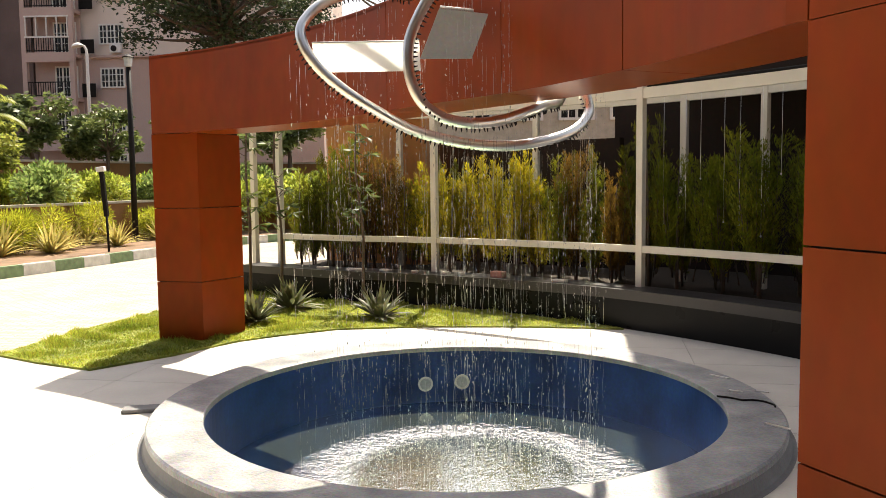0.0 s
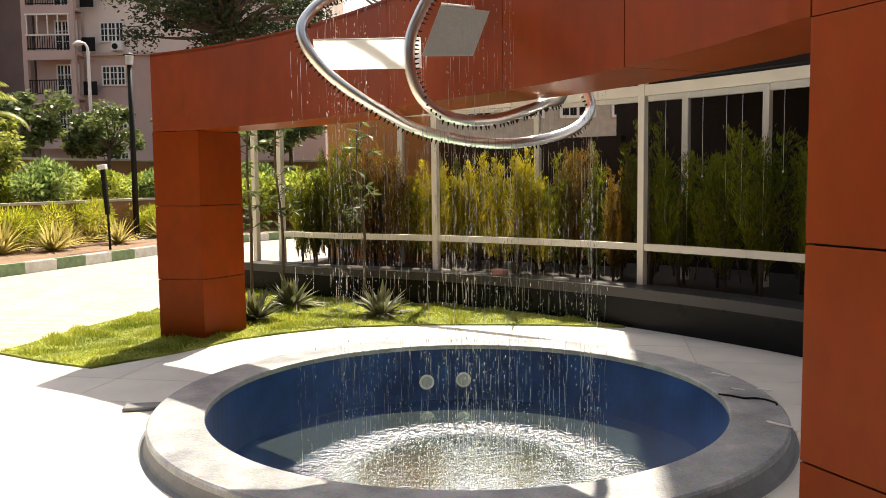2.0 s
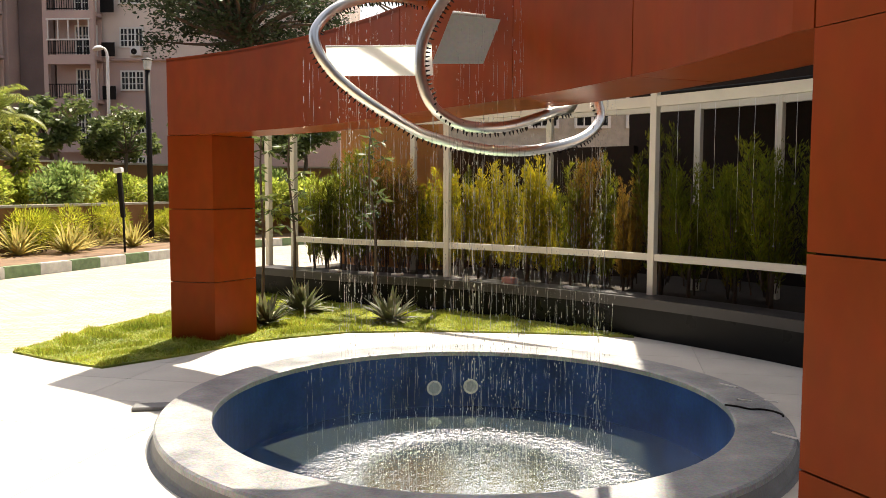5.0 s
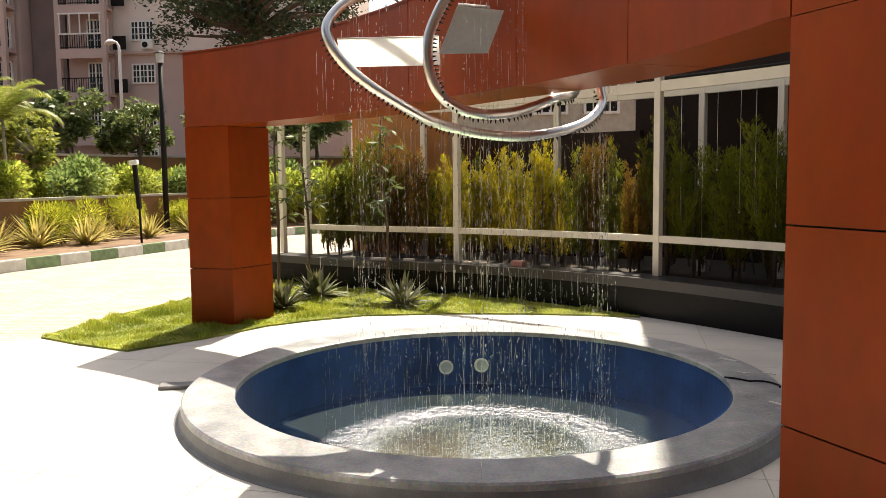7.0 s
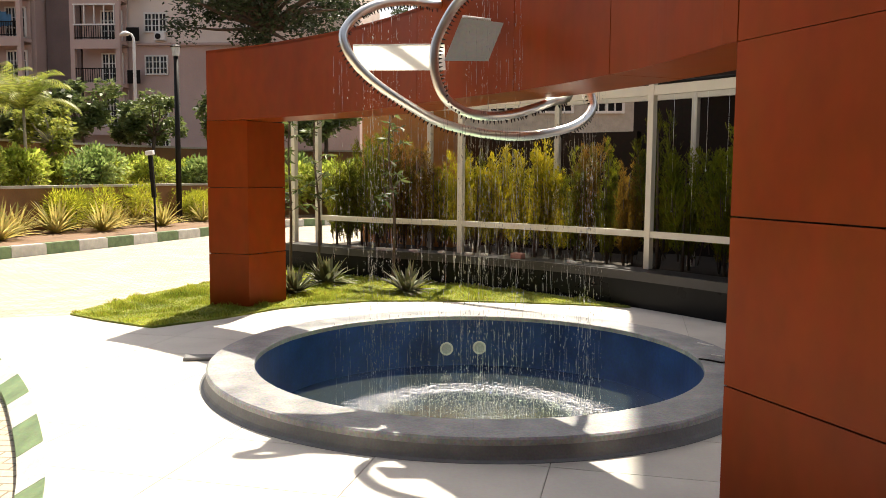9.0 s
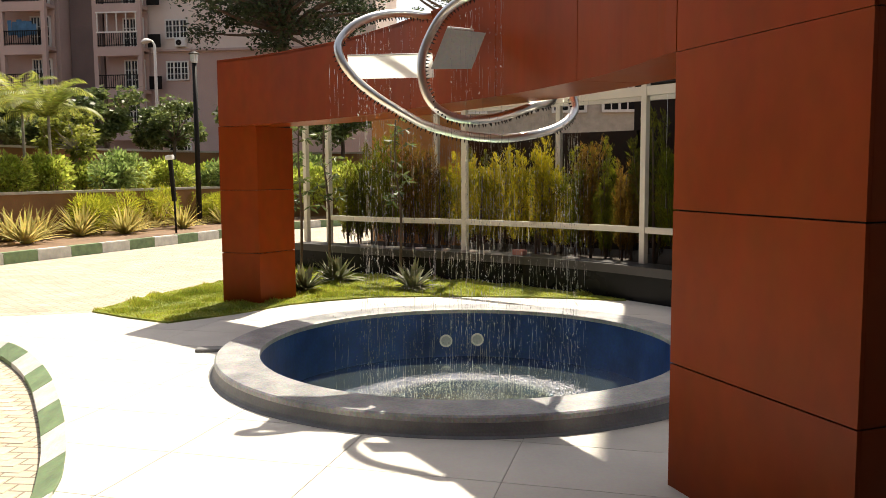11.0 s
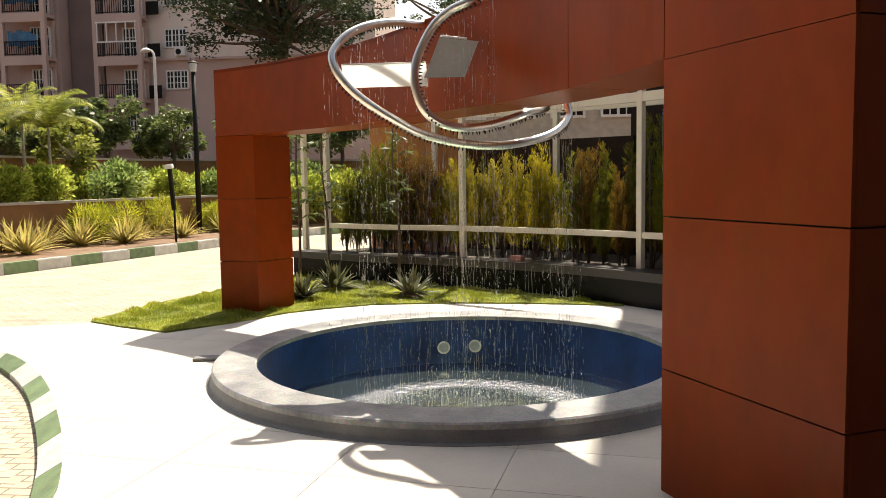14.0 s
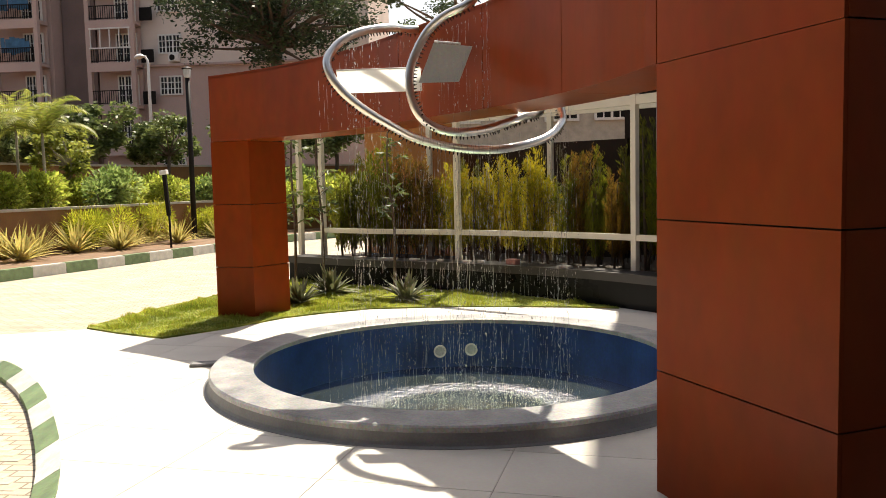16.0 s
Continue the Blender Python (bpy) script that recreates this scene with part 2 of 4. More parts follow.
TILT = radians(9.0)
ct, st = math.cos(TILT), math.sin(TILT)
to_t = lambda p: ((p[0] - 0.64) * ct + (p[1] - 3.2) * -st, (p[0] - 0.64) * st + (p[1] - 3.2) * ct)
to_w = lambda p: (0.64 + p[0] * ct + p[1] * st, 3.2 - p[0] * st + p[1] * ct)
plat_t = [to_t(p) for p in PLAT]
TW, TH, GAP = 1.0, 0.68, 0.0028
tile_list = []
for i in range(-11, 10):
    for j in range(-18, 18):
        q = clip_to_rect(plat_t, i * TW + GAP, j * TH + GAP - 0.62, (i + 1) * TW - GAP, (j + 1) * TH - GAP - 0.62)
        if len(q) >= 3:
            q = dodge_pool([to_w(p) for p in q])
            if len(q) >= 3:
                tile_list.append(q)
bed = bmesh.new()
for i in range(-11, 10):
    for j in range(-18, 18):
        q = clip_to_rect(plat_t, i * TW, j * TH - 0.62, (i + 1) * TW, (j + 1) * TH - 0.62)
        q = dodge_pool([to_w(p) for p in q]) if len(q) >= 3 else []
        if len(q) >= 3:
            try:
                bed.faces.new([bed.verts.new((x, y, -0.006)) for x, y in q])
            except ValueError:
                pass
bmesh.ops.recalc_face_normals(bed, faces=bed.faces)
part("grout_bed", bed, M_GROUT, platform)

lawn = thing("lawn", "short sunlit grass with patchy blades", "grass", kind="stuff")
part("turf", prism(LAWN, -0.05, 0.02), M_SOIL, lawn)
gv, gf = [], []
rng = random.Random(5)
while len(gf) < 90000:
    x, y = rng.uniform(-4.6, 2.0), rng.uniform(6.9, 12.5)
    if not inside(x, y, LAWN):
        continue
    tuft = max(0.0, math.sin(5.1 * x + 2.3 * math.sin(3.7 * y)) * math.sin(6.3 * y + 1.9 * math.sin(4.4 * x)))
    h, a = rng.uniform(0.006, 0.03) * (0.7 + 2.2 * tuft), rng.uniform(0, 6.28)
    w = rng.uniform(0.004, 0.008)
    lx, ly = rng.uniform(-0.03, 0.03), rng.uniform(-0.03, 0.03)
    k = len(gv)
    gv += [(x - w * math.cos(a), y - w * math.sin(a), 0.015), (x + w * math.cos(a), y + w * math.sin(a), 0.015), (x + lx, y + ly, 0.02 + h)]
    gf.append((k, k + 1, k + 2))
mesh_from("grass_blades", gv, gf, M_GRASS, lawn)


def kerb_run(name, line, label, width=0.15, z0=-0.15, z1=0.0, length=0.5, first=0, fall=0.0):
    """Kerb blocks painted in turn green and white along a line."""
    run = thing(name, label, "kerb", kind="structure")
    d, k, i0 = 0.0, first, 0
    for i in range(1, len(line)):
        d += (line[i] - line[i - 1]).length
        if d >= length or i == len(line) - 1:
            seg = line[i0:i + 1]
            left, right = offset_line(line, width)[i0:i + 1], seg
            pts = [(p.x, p.y) for p in right] + [(p.x, p.y) for p in left[::-1]]
            c = Vector((sum(p[0] for p in pts) / len(pts), sum(p[1] for p in pts) / len(pts), 0))
            pts = [(c.x + (x - c.x) * 0.988, c.y + (y - c.y) * 0.988) for x, y in pts]
            b = prism(pts, z0, z1)
            for v in b.verts:
                if v.co.z > z1 - 1e-4 and fall and min((v.co.xy - p.xy).length for p in left) < min((v.co.xy - p.xy).length for p in right):
                    v.co.z -= fall
            top = [] if fall else [e for e in b.edges if all(v.co.z > z1 - 1e-4 for v in e.verts)]
            if top:
                bmesh.ops.bevel(b, geom=top, offset=0.018, segments=2, affect="EDGES")
            part("kerb_stone", b, M_GREEN if k % 2 else M_KWHITE, run)
            d, k, i0 = 0.0, k + 1, i
    return run


kerb_run("kerb_near", spline([(p.x, p.y, 0) for p in EDGE[20:]], 0.06), "low kerb painted in green and white blocks beside the paving", 0.15, -0.15, 0.02, 0.60, first=1, fall=0.08)
FAR_KERB = spline(flat([(-11.6, 6), (-10.4, 10.5), (-9.6, 13.4), (-8.55, 16.8), (-7.7, 19.9), (-7.2, 22.2), (-6.3, 24.3), (-4.6, 25.8), (-1.5, 26.6), (3, 27)], 0), 0.2)
kerb_run("kerb_far", FAR_KERB, "low kerb painted green and white beside the flower bed", 0.18, -0.15, 0.13, 0.78)

# ---- pool ----
pool = thing("pool", "round sunken pool with a grey granite rim and blue painted wall", "pool")
def rim_stone(a0, a1):
    """One curved coping stone of the rim."""
    b = bmesh.new()
    prof = [(R_IN - 0.01, RIM_Z - 0.045), (R_IN - 0.01, RIM_Z - 0.006), (R_IN, RIM_Z), (R_OUT - 0.012, RIM_Z), (R_OUT, RIM_Z - 0.012), (R_OUT, RIM_Z - 0.045)]
    rings = []
    for i in range(13):
        a = a0 + (a1 - a0) * i / 12
        rings.append([b.verts.new((POOL[0] + r * math.cos(a), POOL[1] + r * math.sin(a), z)) for r, z in prof])
    for p, q in zip(rings, rings[1:]):
        for k in range(6):
            b.faces.new((p[k], p[(k + 1) % 6], q[(k + 1) % 6], q[k]))
    b.faces.new(rings[0][::-1])
    b.faces.new(rings[-1])
    bmesh.ops.recalc_face_normals(b, faces=b.faces)
    return b


for i in range(10):
    a = -0.92 + 2 * math.pi * i / 10
    part("rim_stone", rim_stone(a + 0.0004, a + 2 * math.pi / 10 - 0.0004), M_RIM, pool, "grey granite coping with worn flecks")
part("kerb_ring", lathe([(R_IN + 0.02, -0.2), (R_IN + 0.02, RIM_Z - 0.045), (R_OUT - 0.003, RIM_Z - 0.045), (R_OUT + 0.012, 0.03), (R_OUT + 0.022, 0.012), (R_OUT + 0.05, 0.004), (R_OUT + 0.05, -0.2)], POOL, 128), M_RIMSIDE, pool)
part("basin", lathe([(0.02, -0.84), (R_IN - 0.05, -0.84), (R_IN, -0.79), (R_IN, RIM_Z - 0.046), (R_IN + 0.018, RIM_Z - 0.046), (R_IN + 0.018, -0.86), (0.02, -0.86)], POOL, 128), M_BLUE, pool, "blue painted basin wall")

# ---- portal: two pillars and a curved beam clad in red panels ----
SOFFIT, TOP = 2.245, 3.05
FRONT = spline(flat([(-3.18, 8.36), (-2.66, 8.08), (-2.15, 7.74), (-1.35, 7.08), (-0.72, 6.38), (-0.16, 5.62), (0.43, 4.87), (0.74, 4.38), (1.0, 3.87), (1.2, 3.40), (1.375, 2.75), (1.418, 2.635), (1.93, 1.545)], 0), 0.08)
DEPTH = 0.56


def arc_at(line, s):
    d = 0.0
    for a, b in zip(line, line[1:]):
        k = (b - a).length
        if d + k >= s:
            return a.lerp(b, (s - d) / k)
        d += k
    return line[-1]


def arc_of(line, x):
    """Distance along the line where its x is reached."""
    d = 0.0
    for a, b in zip(line, line[1:]):
        if b.x >= x:
            return d + (b - a).length * (x - a.x) / max(1e-6, b.x - a.x)
        d += (b - a).length
    return d


def stretch_of(line, s0, s1):
    k = max(2, int((s1 - s0) / 0.1))
    return [arc_at(line, s0 + (s1 - s0) * i / k) for i in range(k + 1)]


LENGTH = sum((b - a).length for a, b in zip(FRONT, FRONT[1:]))
portal = thing("portal", "red-brown laminate clad portal, a curved beam on two pillars", "portal")


def clad(name, s0, s1, d0, d1, z0, z1, material=None):
    """A curved slab between two depths behind the beam's front line."""
    seg = stretch_of(FRONT, s0, s1)
    def at(d):
        out = []
        for i in range(len(seg)):
            s = s0 + (s1 - s0) * i / (len(seg) - 1)
            t = (arc_at(FRONT, min(LENGTH, s + 0.25)) - arc_at(FRONT, max(0, s - 0.25))).normalized()
            p = seg[i]
            out.append((p.x - t.y * d, p.y + t.x * d))
        return out
    b = prism(at(d0) + at(d1)[::-1], z0, z1)
    return part(name, b, material or M_PANEL, portal)


g = 0.004
S_NEAR = LENGTH - 1.204
clad("core", 0.02, LENGTH - 0.02, 0.02, DEPTH - 0.02, SOFFIT + 0.02, TOP - 0.02, M_JOINT)
cuts = [0.0] + [arc_of(FRONT, x) for x in (-0.4, 0.43, 1.0)] + [S_NEAR, LENGTH]
for a, b in zip(cuts, cuts[1:]):
    clad("front_panel", a + g, b - g, 0.0, 0.02, SOFFIT, TOP)
    clad("back_panel", a + g, b - g, DEPTH - 0.02, DEPTH, SOFFIT, TOP)
    clad("top_panel", a + g, b - g, 0.0, DEPTH, TOP - 0.02, TOP + 0.015)
    clad("soffit_panel", a + g, min(b, S_NEAR) - g, 0.021, DEPTH - 0.021, SOFFIT, SOFFIT + 0.02) if b <= S_NEAR + 0.01 else None
joints = [-0.05, 0.655, 1.45, SOFFIT]
PIL = [Vector((-3.18, 8.35, 0)), Vector((-2.66, 8.26, 0)), Vector((-2.36, 8.80, 0)), Vector((-2.93, 8.95, 0))]
pc = sum(PIL, Vector()) / 4
part("pillar_core", prism([(pc.x + (p.x - pc.x) * 0.95, pc.y + (p.y - pc.y) * 0.95) for p in PIL], -0.05, SOFFIT + 0.02), M_JOINT, portal)
for z0, z1 in zip(joints, joints[1:]):
    for a, b in zip(PIL, PIL[1:] + PIL[:1]):
        nrm = Vector((-(b - a).y, (b - a).x, 0)).normalized() * 0.02
        q = [a, b, b + nrm - (b - a).normalized() * 0.012, a + nrm + (b - a).normalized() * 0.012]
        part("pillar_panel", prism([(p.x, p.y) for p in q], z0 + g, z1 - g), M_PANEL, portal)
for s0, s1 in ((S_NEAR, LENGTH),):
    clad("pillar_core", s0 + 0.02, s1 - 0.02, 0.02, DEPTH - 0.02, -0.05, SOFFIT + 0.02, M_JOINT)
    for z0, z1 in zip(joints, joints[1:]):
        clad("pillar_panel", s0 + 0.001, s1 - 0.001, 0.0, 0.02, z0 + g, z1 - g)
        clad("pillar_panel", s0 + 0.001, s1 - 0.001, DEPTH - 0.02, DEPTH, z0 + g, z1 - g)
        clad("pillar_panel", s0, s0 + 0.02, 0.0205, DEPTH - 0.0205, z0 + g, z1 - g)
        clad("pillar_panel", s1 - 0.02, s1, 0.0205, DEPTH - 0.0205, z0 + g, z1 - g)
for s in (0.0, LENGTH - 0.02):
    clad("end_panel", s, s + 0.02, 0.0205, DEPTH - 0.0205, SOFFIT + g, TOP - 0.025)

# ---- granite planter wall and white frame ----
WALL = spline(flat([(-3.35, 12.2), (-1.77, 11.25), (-0.66, 10.78), (0.8, 9.9), (2.03, 8.87), (3.3, 7.3), (4.3, 5.4)], 0), 0.2)
wl, wb = WALL, offset_line(WALL, 0.42)
planter = thing("planter_wall", "low black granite planter wall with a grey ledge", "planter wall", kind="structure")
k = len(wl) - 1
step = 5
for i in range(0, k, step):
    j = min(i + step, k)
    sh = lambda line: [(p.x, p.y) for p in line[i:j + 1]]
    pin = [(x, y) for x, y in sh(wl)] + [(x, y) for x, y in sh(wb)][::-1]
    part("granite_slab", prism(pin, -0.05, 0.335), M_GRANITE, planter)
    o = offset_line(WALL, -0.02)
    part("ledge_slab", prism(sh(o) + sh(wb)[::-1], 0.337, 0.45), M_LEDGE, planter)

# ---- more materials ----
M_THUJA = leaf_mat("conifer_green", (0.085, 0.105, 0.008), (0.27, 0.26, 0.018), 0.55)
M_THUJA_D = leaf_mat("conifer_deep_green", (0.12, 0.165, 0.008), (0.36, 0.36, 0.02), 0.6)
M_THUJA_Y = leaf_mat("conifer_lime", (0.24, 0.215, 0.010), (0.60, 0.47, 0.03), 0.6)
M_THUJA_B = leaf_mat("conifer_rusty", (0.13, 0.075, 0.012), (0.36, 0.21, 0.03), 0.55)
M_YUCCA = leaf_mat("yucca_leaf", (0.020, 0.030, 0.011), (0.34, 0.34, 0.17), 0.25)
M_SPIKY = leaf_mat("striped_leaf", (0.30, 0.26, 0.05), (0.80, 0.66, 0.25), 0.5)
M_SHRUB = leaf_mat("shrub_lime", (0.30, 0.38, 0.05), (0.66, 0.68, 0.14), 0.55)
M_SHRUB_D = leaf_mat("shrub_green", (0.13, 0.22, 0.05), (0.46, 0.54, 0.18), 0.5)
M_FEATHER = leaf_mat("feathery_green", (0.32, 0.36, 0.03), (0.62, 0.58, 0.06), 0.55)
M_TREE = leaf_mat("tree_leaf", (0.030, 0.050, 0.022), (0.085, 0.12, 0.05), 0.3)
M_PALM = leaf_mat("palm_frond", (0.13, 0.18, 0.03), (0.48, 0.48, 0.10), 0.5)
M_BUSHTREE = leaf_mat("small_tree_leaf", (0.05, 0.09, 0.025), (0.26, 0.30, 0.10), 0.4)
# planter soil: the shade under the conifers is put into its colour
M_SHADEDSOIL = mat("shaded_soil", (0.035, 0.024, 0.015), 0.95, 0.3, 3.0, 40.0, 0.6)
M_BARK = mat("bark", (0.12, 0.085, 0.06), 0.9, 0.3, 8.0, 50.0, 0.6)
M_PALEBARK = mat("pale_bark", (0.30, 0.26, 0.20), 0.85, 0.25, 8.0, 50.0, 0.4)
M_BROWNWALL = mat("brown_render", (0.24, 0.115, 0.045), 0.85, 0.2, 1.5, 30.0, 0.3)
M_COPING = mat("coping_stone", (0.45, 0.40, 0.33), 0.8, 0.15, 4.0, 40.0, 0.2)
M_MAUVE = mat("mauve_render", (0.52, 0.39, 0.35), 0.9, 0.10, 0.5, 12.0, 0.15)
M_CREAM = mat("cream_render", (0.74, 0.64, 0.57), 0.9, 0.08, 0.5, 12.0, 0.15)
M_RECESS = mat("recess_shade", (0.20, 0.15, 0.14), 0.9, 0.12, 0.6, 12.0, 0.15)
M_GLASS = mat("window_glass", (0.018, 0.017, 0.017), 0.12, 0.2, 0.8, 4.0, 0.0, spec=0.25)
M_FRAME = mat("window_frame_white", (0.72, 0.70, 0.66), 0.5, 0.06)
M_IRON = mat("black_iron", (0.012, 0.010, 0.009), 0.55, 0.2, 6.0, 40.0, 0.05, spec=0.15)
M_LAMPW = mat("lamp_white", (0.75, 0.74, 0.72), 0.4, 0.05)
M_ORANGE = mat("orange_render", (0.40, 0.17, 0.045), 0.8, 0.12, 1.2, 20.0, 0.15)
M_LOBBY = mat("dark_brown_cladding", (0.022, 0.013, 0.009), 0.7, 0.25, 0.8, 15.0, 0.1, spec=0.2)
M_PLATE = mat("grey_steel_plate", (0.46, 0.45, 0.41), 0.5, 0.12, 3.0, 40.0, 0.05, metal=0.3)
M_FLOOR = mat("pale_basin_floor", (0.46, 0.55, 0.36), 0.6, 0.2, 3.0, 25.0, 0.2)
M_CLOTH = mat("blue_cloth", (0.05, 0.14, 0.25), 0.9, 0.25, 3.0, 30.0, 0.2, rand=0.2)
M_CLAY = mat("pale_clay", (0.42, 0.20, 0.15), 0.8, 0.2, 8.0, 60.0, 0.3)
M_DISC = mat("light_glass", (0.50, 0.52, 0.55), 0.25, 0.1, 8.0, 40.0, 0.1)

M_ACRYL = bpy.data.materials.new("white_acrylic")
M_ACRYL.use_nodes = True
an, al = M_ACRYL.node_tree.nodes, M_ACRYL.node_tree.links
a_tr, a_mx = an.new("ShaderNodeBsdfTranslucent"), an.new("ShaderNodeMixShader")
a_tr.inputs["Color"].default_value = (0.92, 0.91, 0.88, 1)
an["Principled BSDF"].inputs["Base Color"].default_value = (0.85, 0.85, 0.83, 1)
an["Principled BSDF"].inputs["Roughness"].default_value = 0.25
a_mx.inputs["Fac"].default_value = 0.75
al.new(an["Principled BSDF"].outputs["BSDF"], a_mx.inputs[1])
al.new(a_tr.outputs["BSDF"], a_mx.inputs[2])
al.new(a_mx.outputs["Shader"], an["Material Output"].inputs["Surface"])


def water_mat(name, color, rough, bumps, transmission=1.0):
    m = bpy.data.materials.new(name)
    m.use_nodes = True
    n, l = m.node_tree.nodes, m.node_tree.links
    b = n["Principled BSDF"]
    b.inputs["Base Color"].default_value = (*color, 1)
    b.inputs["Roughness"].default_value = rough
    b.inputs["IOR"].default_value = 1.33
    b.inputs["Transmission Weight"].default_value = transmission
    tc = n.new("ShaderNodeTexCoord")
    last = None
    for scale, strength in bumps:
        t, bp = n.new("ShaderNodeTexNoise"), n.new("ShaderNodeBump")
        t.inputs["Scale"].default_value, t.inputs["Detail"].default_value = scale, 2
        bp.inputs["Strength"].default_value, bp.inputs["Distance"].default_value = strength, 0.05
        l.new(tc.outputs["Object"], t.inputs["Vector"])
        l.new(t.outputs["Fac"], bp.inputs["Height"])
        if last:
            l.new(last, bp.inputs["Normal"])
        last = bp.outputs["Normal"]
    if last:
        l.new(last, b.inputs["Normal"])
    return m


M_WATER = water_mat("pool_water", (0.64, 0.82, 0.70), 0.03, ((5.0, 0.35), (14.0, 0.5), (45.0, 0.6)), 0.96)
wt, wk = M_WATER.node_tree.nodes, M_WATER.node_tree.links
# the falling water stirs a ring under the pipe, ruffles its middle and leaves the edge calm
w_dist, w_calm = wt.new("ShaderNodeVectorMath"), wt.new("ShaderNodeValToRGB")
w_dist.operation = "DISTANCE"
w_dist.inputs[1].default_value = (POOL[0] + 0.02, POOL[1] - 0.1, WATER_Z)
wk.new(wt["Texture Coordinate"].outputs["Object"], w_dist.inputs[0])
w_half = wt.new("ShaderNodeMath")
w_half.operation = "MULTIPLY"
w_half.inputs[1].default_value = 0.5
wk.new(w_dist.outputs["Value"], w_half.inputs[0])
for w_pos, w_val in ((0.38, 0.10), (0.47, 0.50), (0.55, 0.50)):
    w_calm.color_ramp.elements.new(w_pos).color = (w_val, w_val, w_val, 1)
w_calm.color_ramp.elements[0].color = (0.10, 0.10, 0.10, 1)
w_calm.color_ramp.elements[-1].position = 0.70
w_calm.color_ramp.elements[-1].color = (0.025, 0.025, 0.025, 1)
wk.new(w_half.outputs["Value"], w_calm.inputs["Fac"])
for w_n in wt:
    if w_n.type == "BUMP":
        w_m = wt.new("ShaderNodeMath")
        w_m.operation = "MULTIPLY"
        w_m.inputs[1].default_value = w_n.inputs["Strength"].default_value
        wk.new(w_calm.outputs["Color"], w_m.inputs[0])
        wk.new(w_m.outputs["Value"], w_n.inputs["Strength"])
M_DROP = water_mat("falling_drops", (0.97, 0.97, 0.95), 0.08, (), 0.7)

# ---- pool fittings ----
part("basin_floor", lathe([(0.02, -0.835), (1.70, -0.835), (1.70, -0.83), (0.02, -0.83)], POOL, 64), M_FLOOR, pool, "pale tiled floor under the water")
tagged(part("pool_water", lathe([(0.0, WATER_Z), (0.4, WATER_Z), (0.9, WATER_Z), (R_IN - 0.002, WATER_Z)], POOL, 96, closed=False), M_WATER), "clear rippled water sparkling under the falling drops", "water", kind="structure").visible_shadow = False
for ang, zz in ((102.0, -0.222), (91.0, -0.21)):
    a = radians(ang)
    d = thing("pool_light", "round white underwater light on the blue pool wall", "light", "lights on the pool wall", at=(POOL[0] + (R_IN - 0.004) * math.cos(a), POOL[1] + (R_IN - 0.004) * math.sin(a), zz), rz=ang + 90)
    turn = Matrix.Rotation(radians(90), 4, "X")
    b = lathe([(0.052, 0.0), (0.072, 0.0), (0.072, 0.02), (0.066, 0.028), (0.052, 0.024)], (0, 0), 28)
    b.transform(turn)
    part("bezel", b, M_LAMPW, d)
    b = lathe([(0.002, 0.0), (0.053, 0.0), (0.053, 0.018), (0.03, 0.024), (0.002, 0.026)], (0, 0), 28)
    b.transform(turn)
    part("lens", b, M_DISC, d)

slab = thing("drain_cover", "small dark grey stone slab beside the pool rim", "slab", at=(-2.27, 5.62, 0), rz=12)
part("stone", box((0.26, 0.14, 0.03), pose(0, 0, 0.016), 0.006), M_RIMSIDE, slab)

for x, y, ln, ang in ((2.18, 6.07, 0.17, -50), (2.145, 4.76, 0.17, -50), (2.165, 5.62, 0.10, -30), (2.35, 5.605, 0.10, -28)):
    st_ob = thing("steel_strip", "short flat steel strip lying on the granite rim", "strip", "strips on the rim", at=(x, y, RIM_Z), rz=ang)
    part("bar", box((ln, 0.022, 0.008), pose(0, 0, 0.0045), 0.002), M_STEEL, st_ob)
cable = thing("cable", "thin black cable lying across the granite rim", "cable")
part("sheath", tube(spline(flat([(1.98, 5.47), (2.06, 5.43), (2.13, 5.36), (2.19, 5.37), (2.26, 5.33), (2.30, 5.24), (2.29, 5.19)], RIM_Z + 0.007), 0.03), 0.007, 6), M_IRON, cable)

# ---- fountain: one pipe wound twice round the beam, with nozzles ----
LOOP = [(1.1, 5.76, 2.52), (1.076, 5.7, 2.33), (1.094, 5.68, 2.195), (1.001, 5.56, 2.075), (0.827, 5.43, 1.991), (0.516, 5.28, 1.935), (0.197, 5.18, 1.951), (-0.107, 5.1, 2.023), (-0.29, 5.07, 2.112),
        (-0.544, 5.05, 2.269), (-0.725, 5.05, 2.418), (-0.832, 5.05, 2.558), (-0.875, 5.08, 2.69), (-0.835, 5.14, 2.798), (-0.741, 5.2, 2.894), (-0.6, 5.3, 2.97), (-0.405, 5.45, 3.017), (-0.205, 5.62, 3.024),
        (0.06, 5.92, 3.1), (0.42, 6.25, 3.1), (0.78, 6.4, 2.92), (0.98, 6.22, 2.58), (0.897, 5.78, 2.293), (0.749, 5.52, 2.223), (0.565, 5.25, 2.141), (0.414, 5.08, 2.089), (0.265, 4.94, 2.067),
        (0.123, 4.86, 2.078), (0.015, 4.82, 2.123), (-0.068, 4.8, 2.192), (-0.129, 4.8, 2.314), (-0.15, 4.8, 2.47), (-0.124, 4.82, 2.627), (-0.004, 4.8, 2.841), (0.145, 4.77, 2.961), (0.348, 4.75, 3.055),
        (0.62, 4.85, 3.32), (0.95, 5.2, 3.3), (1.15, 5.6, 3.05), (1.14, 5.8, 2.72)]
pipe_line = spline(LOOP, 0.03)
fountain = thing("ring_fountain", "polished steel pipe looped round the red beam, dripping water", "fountain")
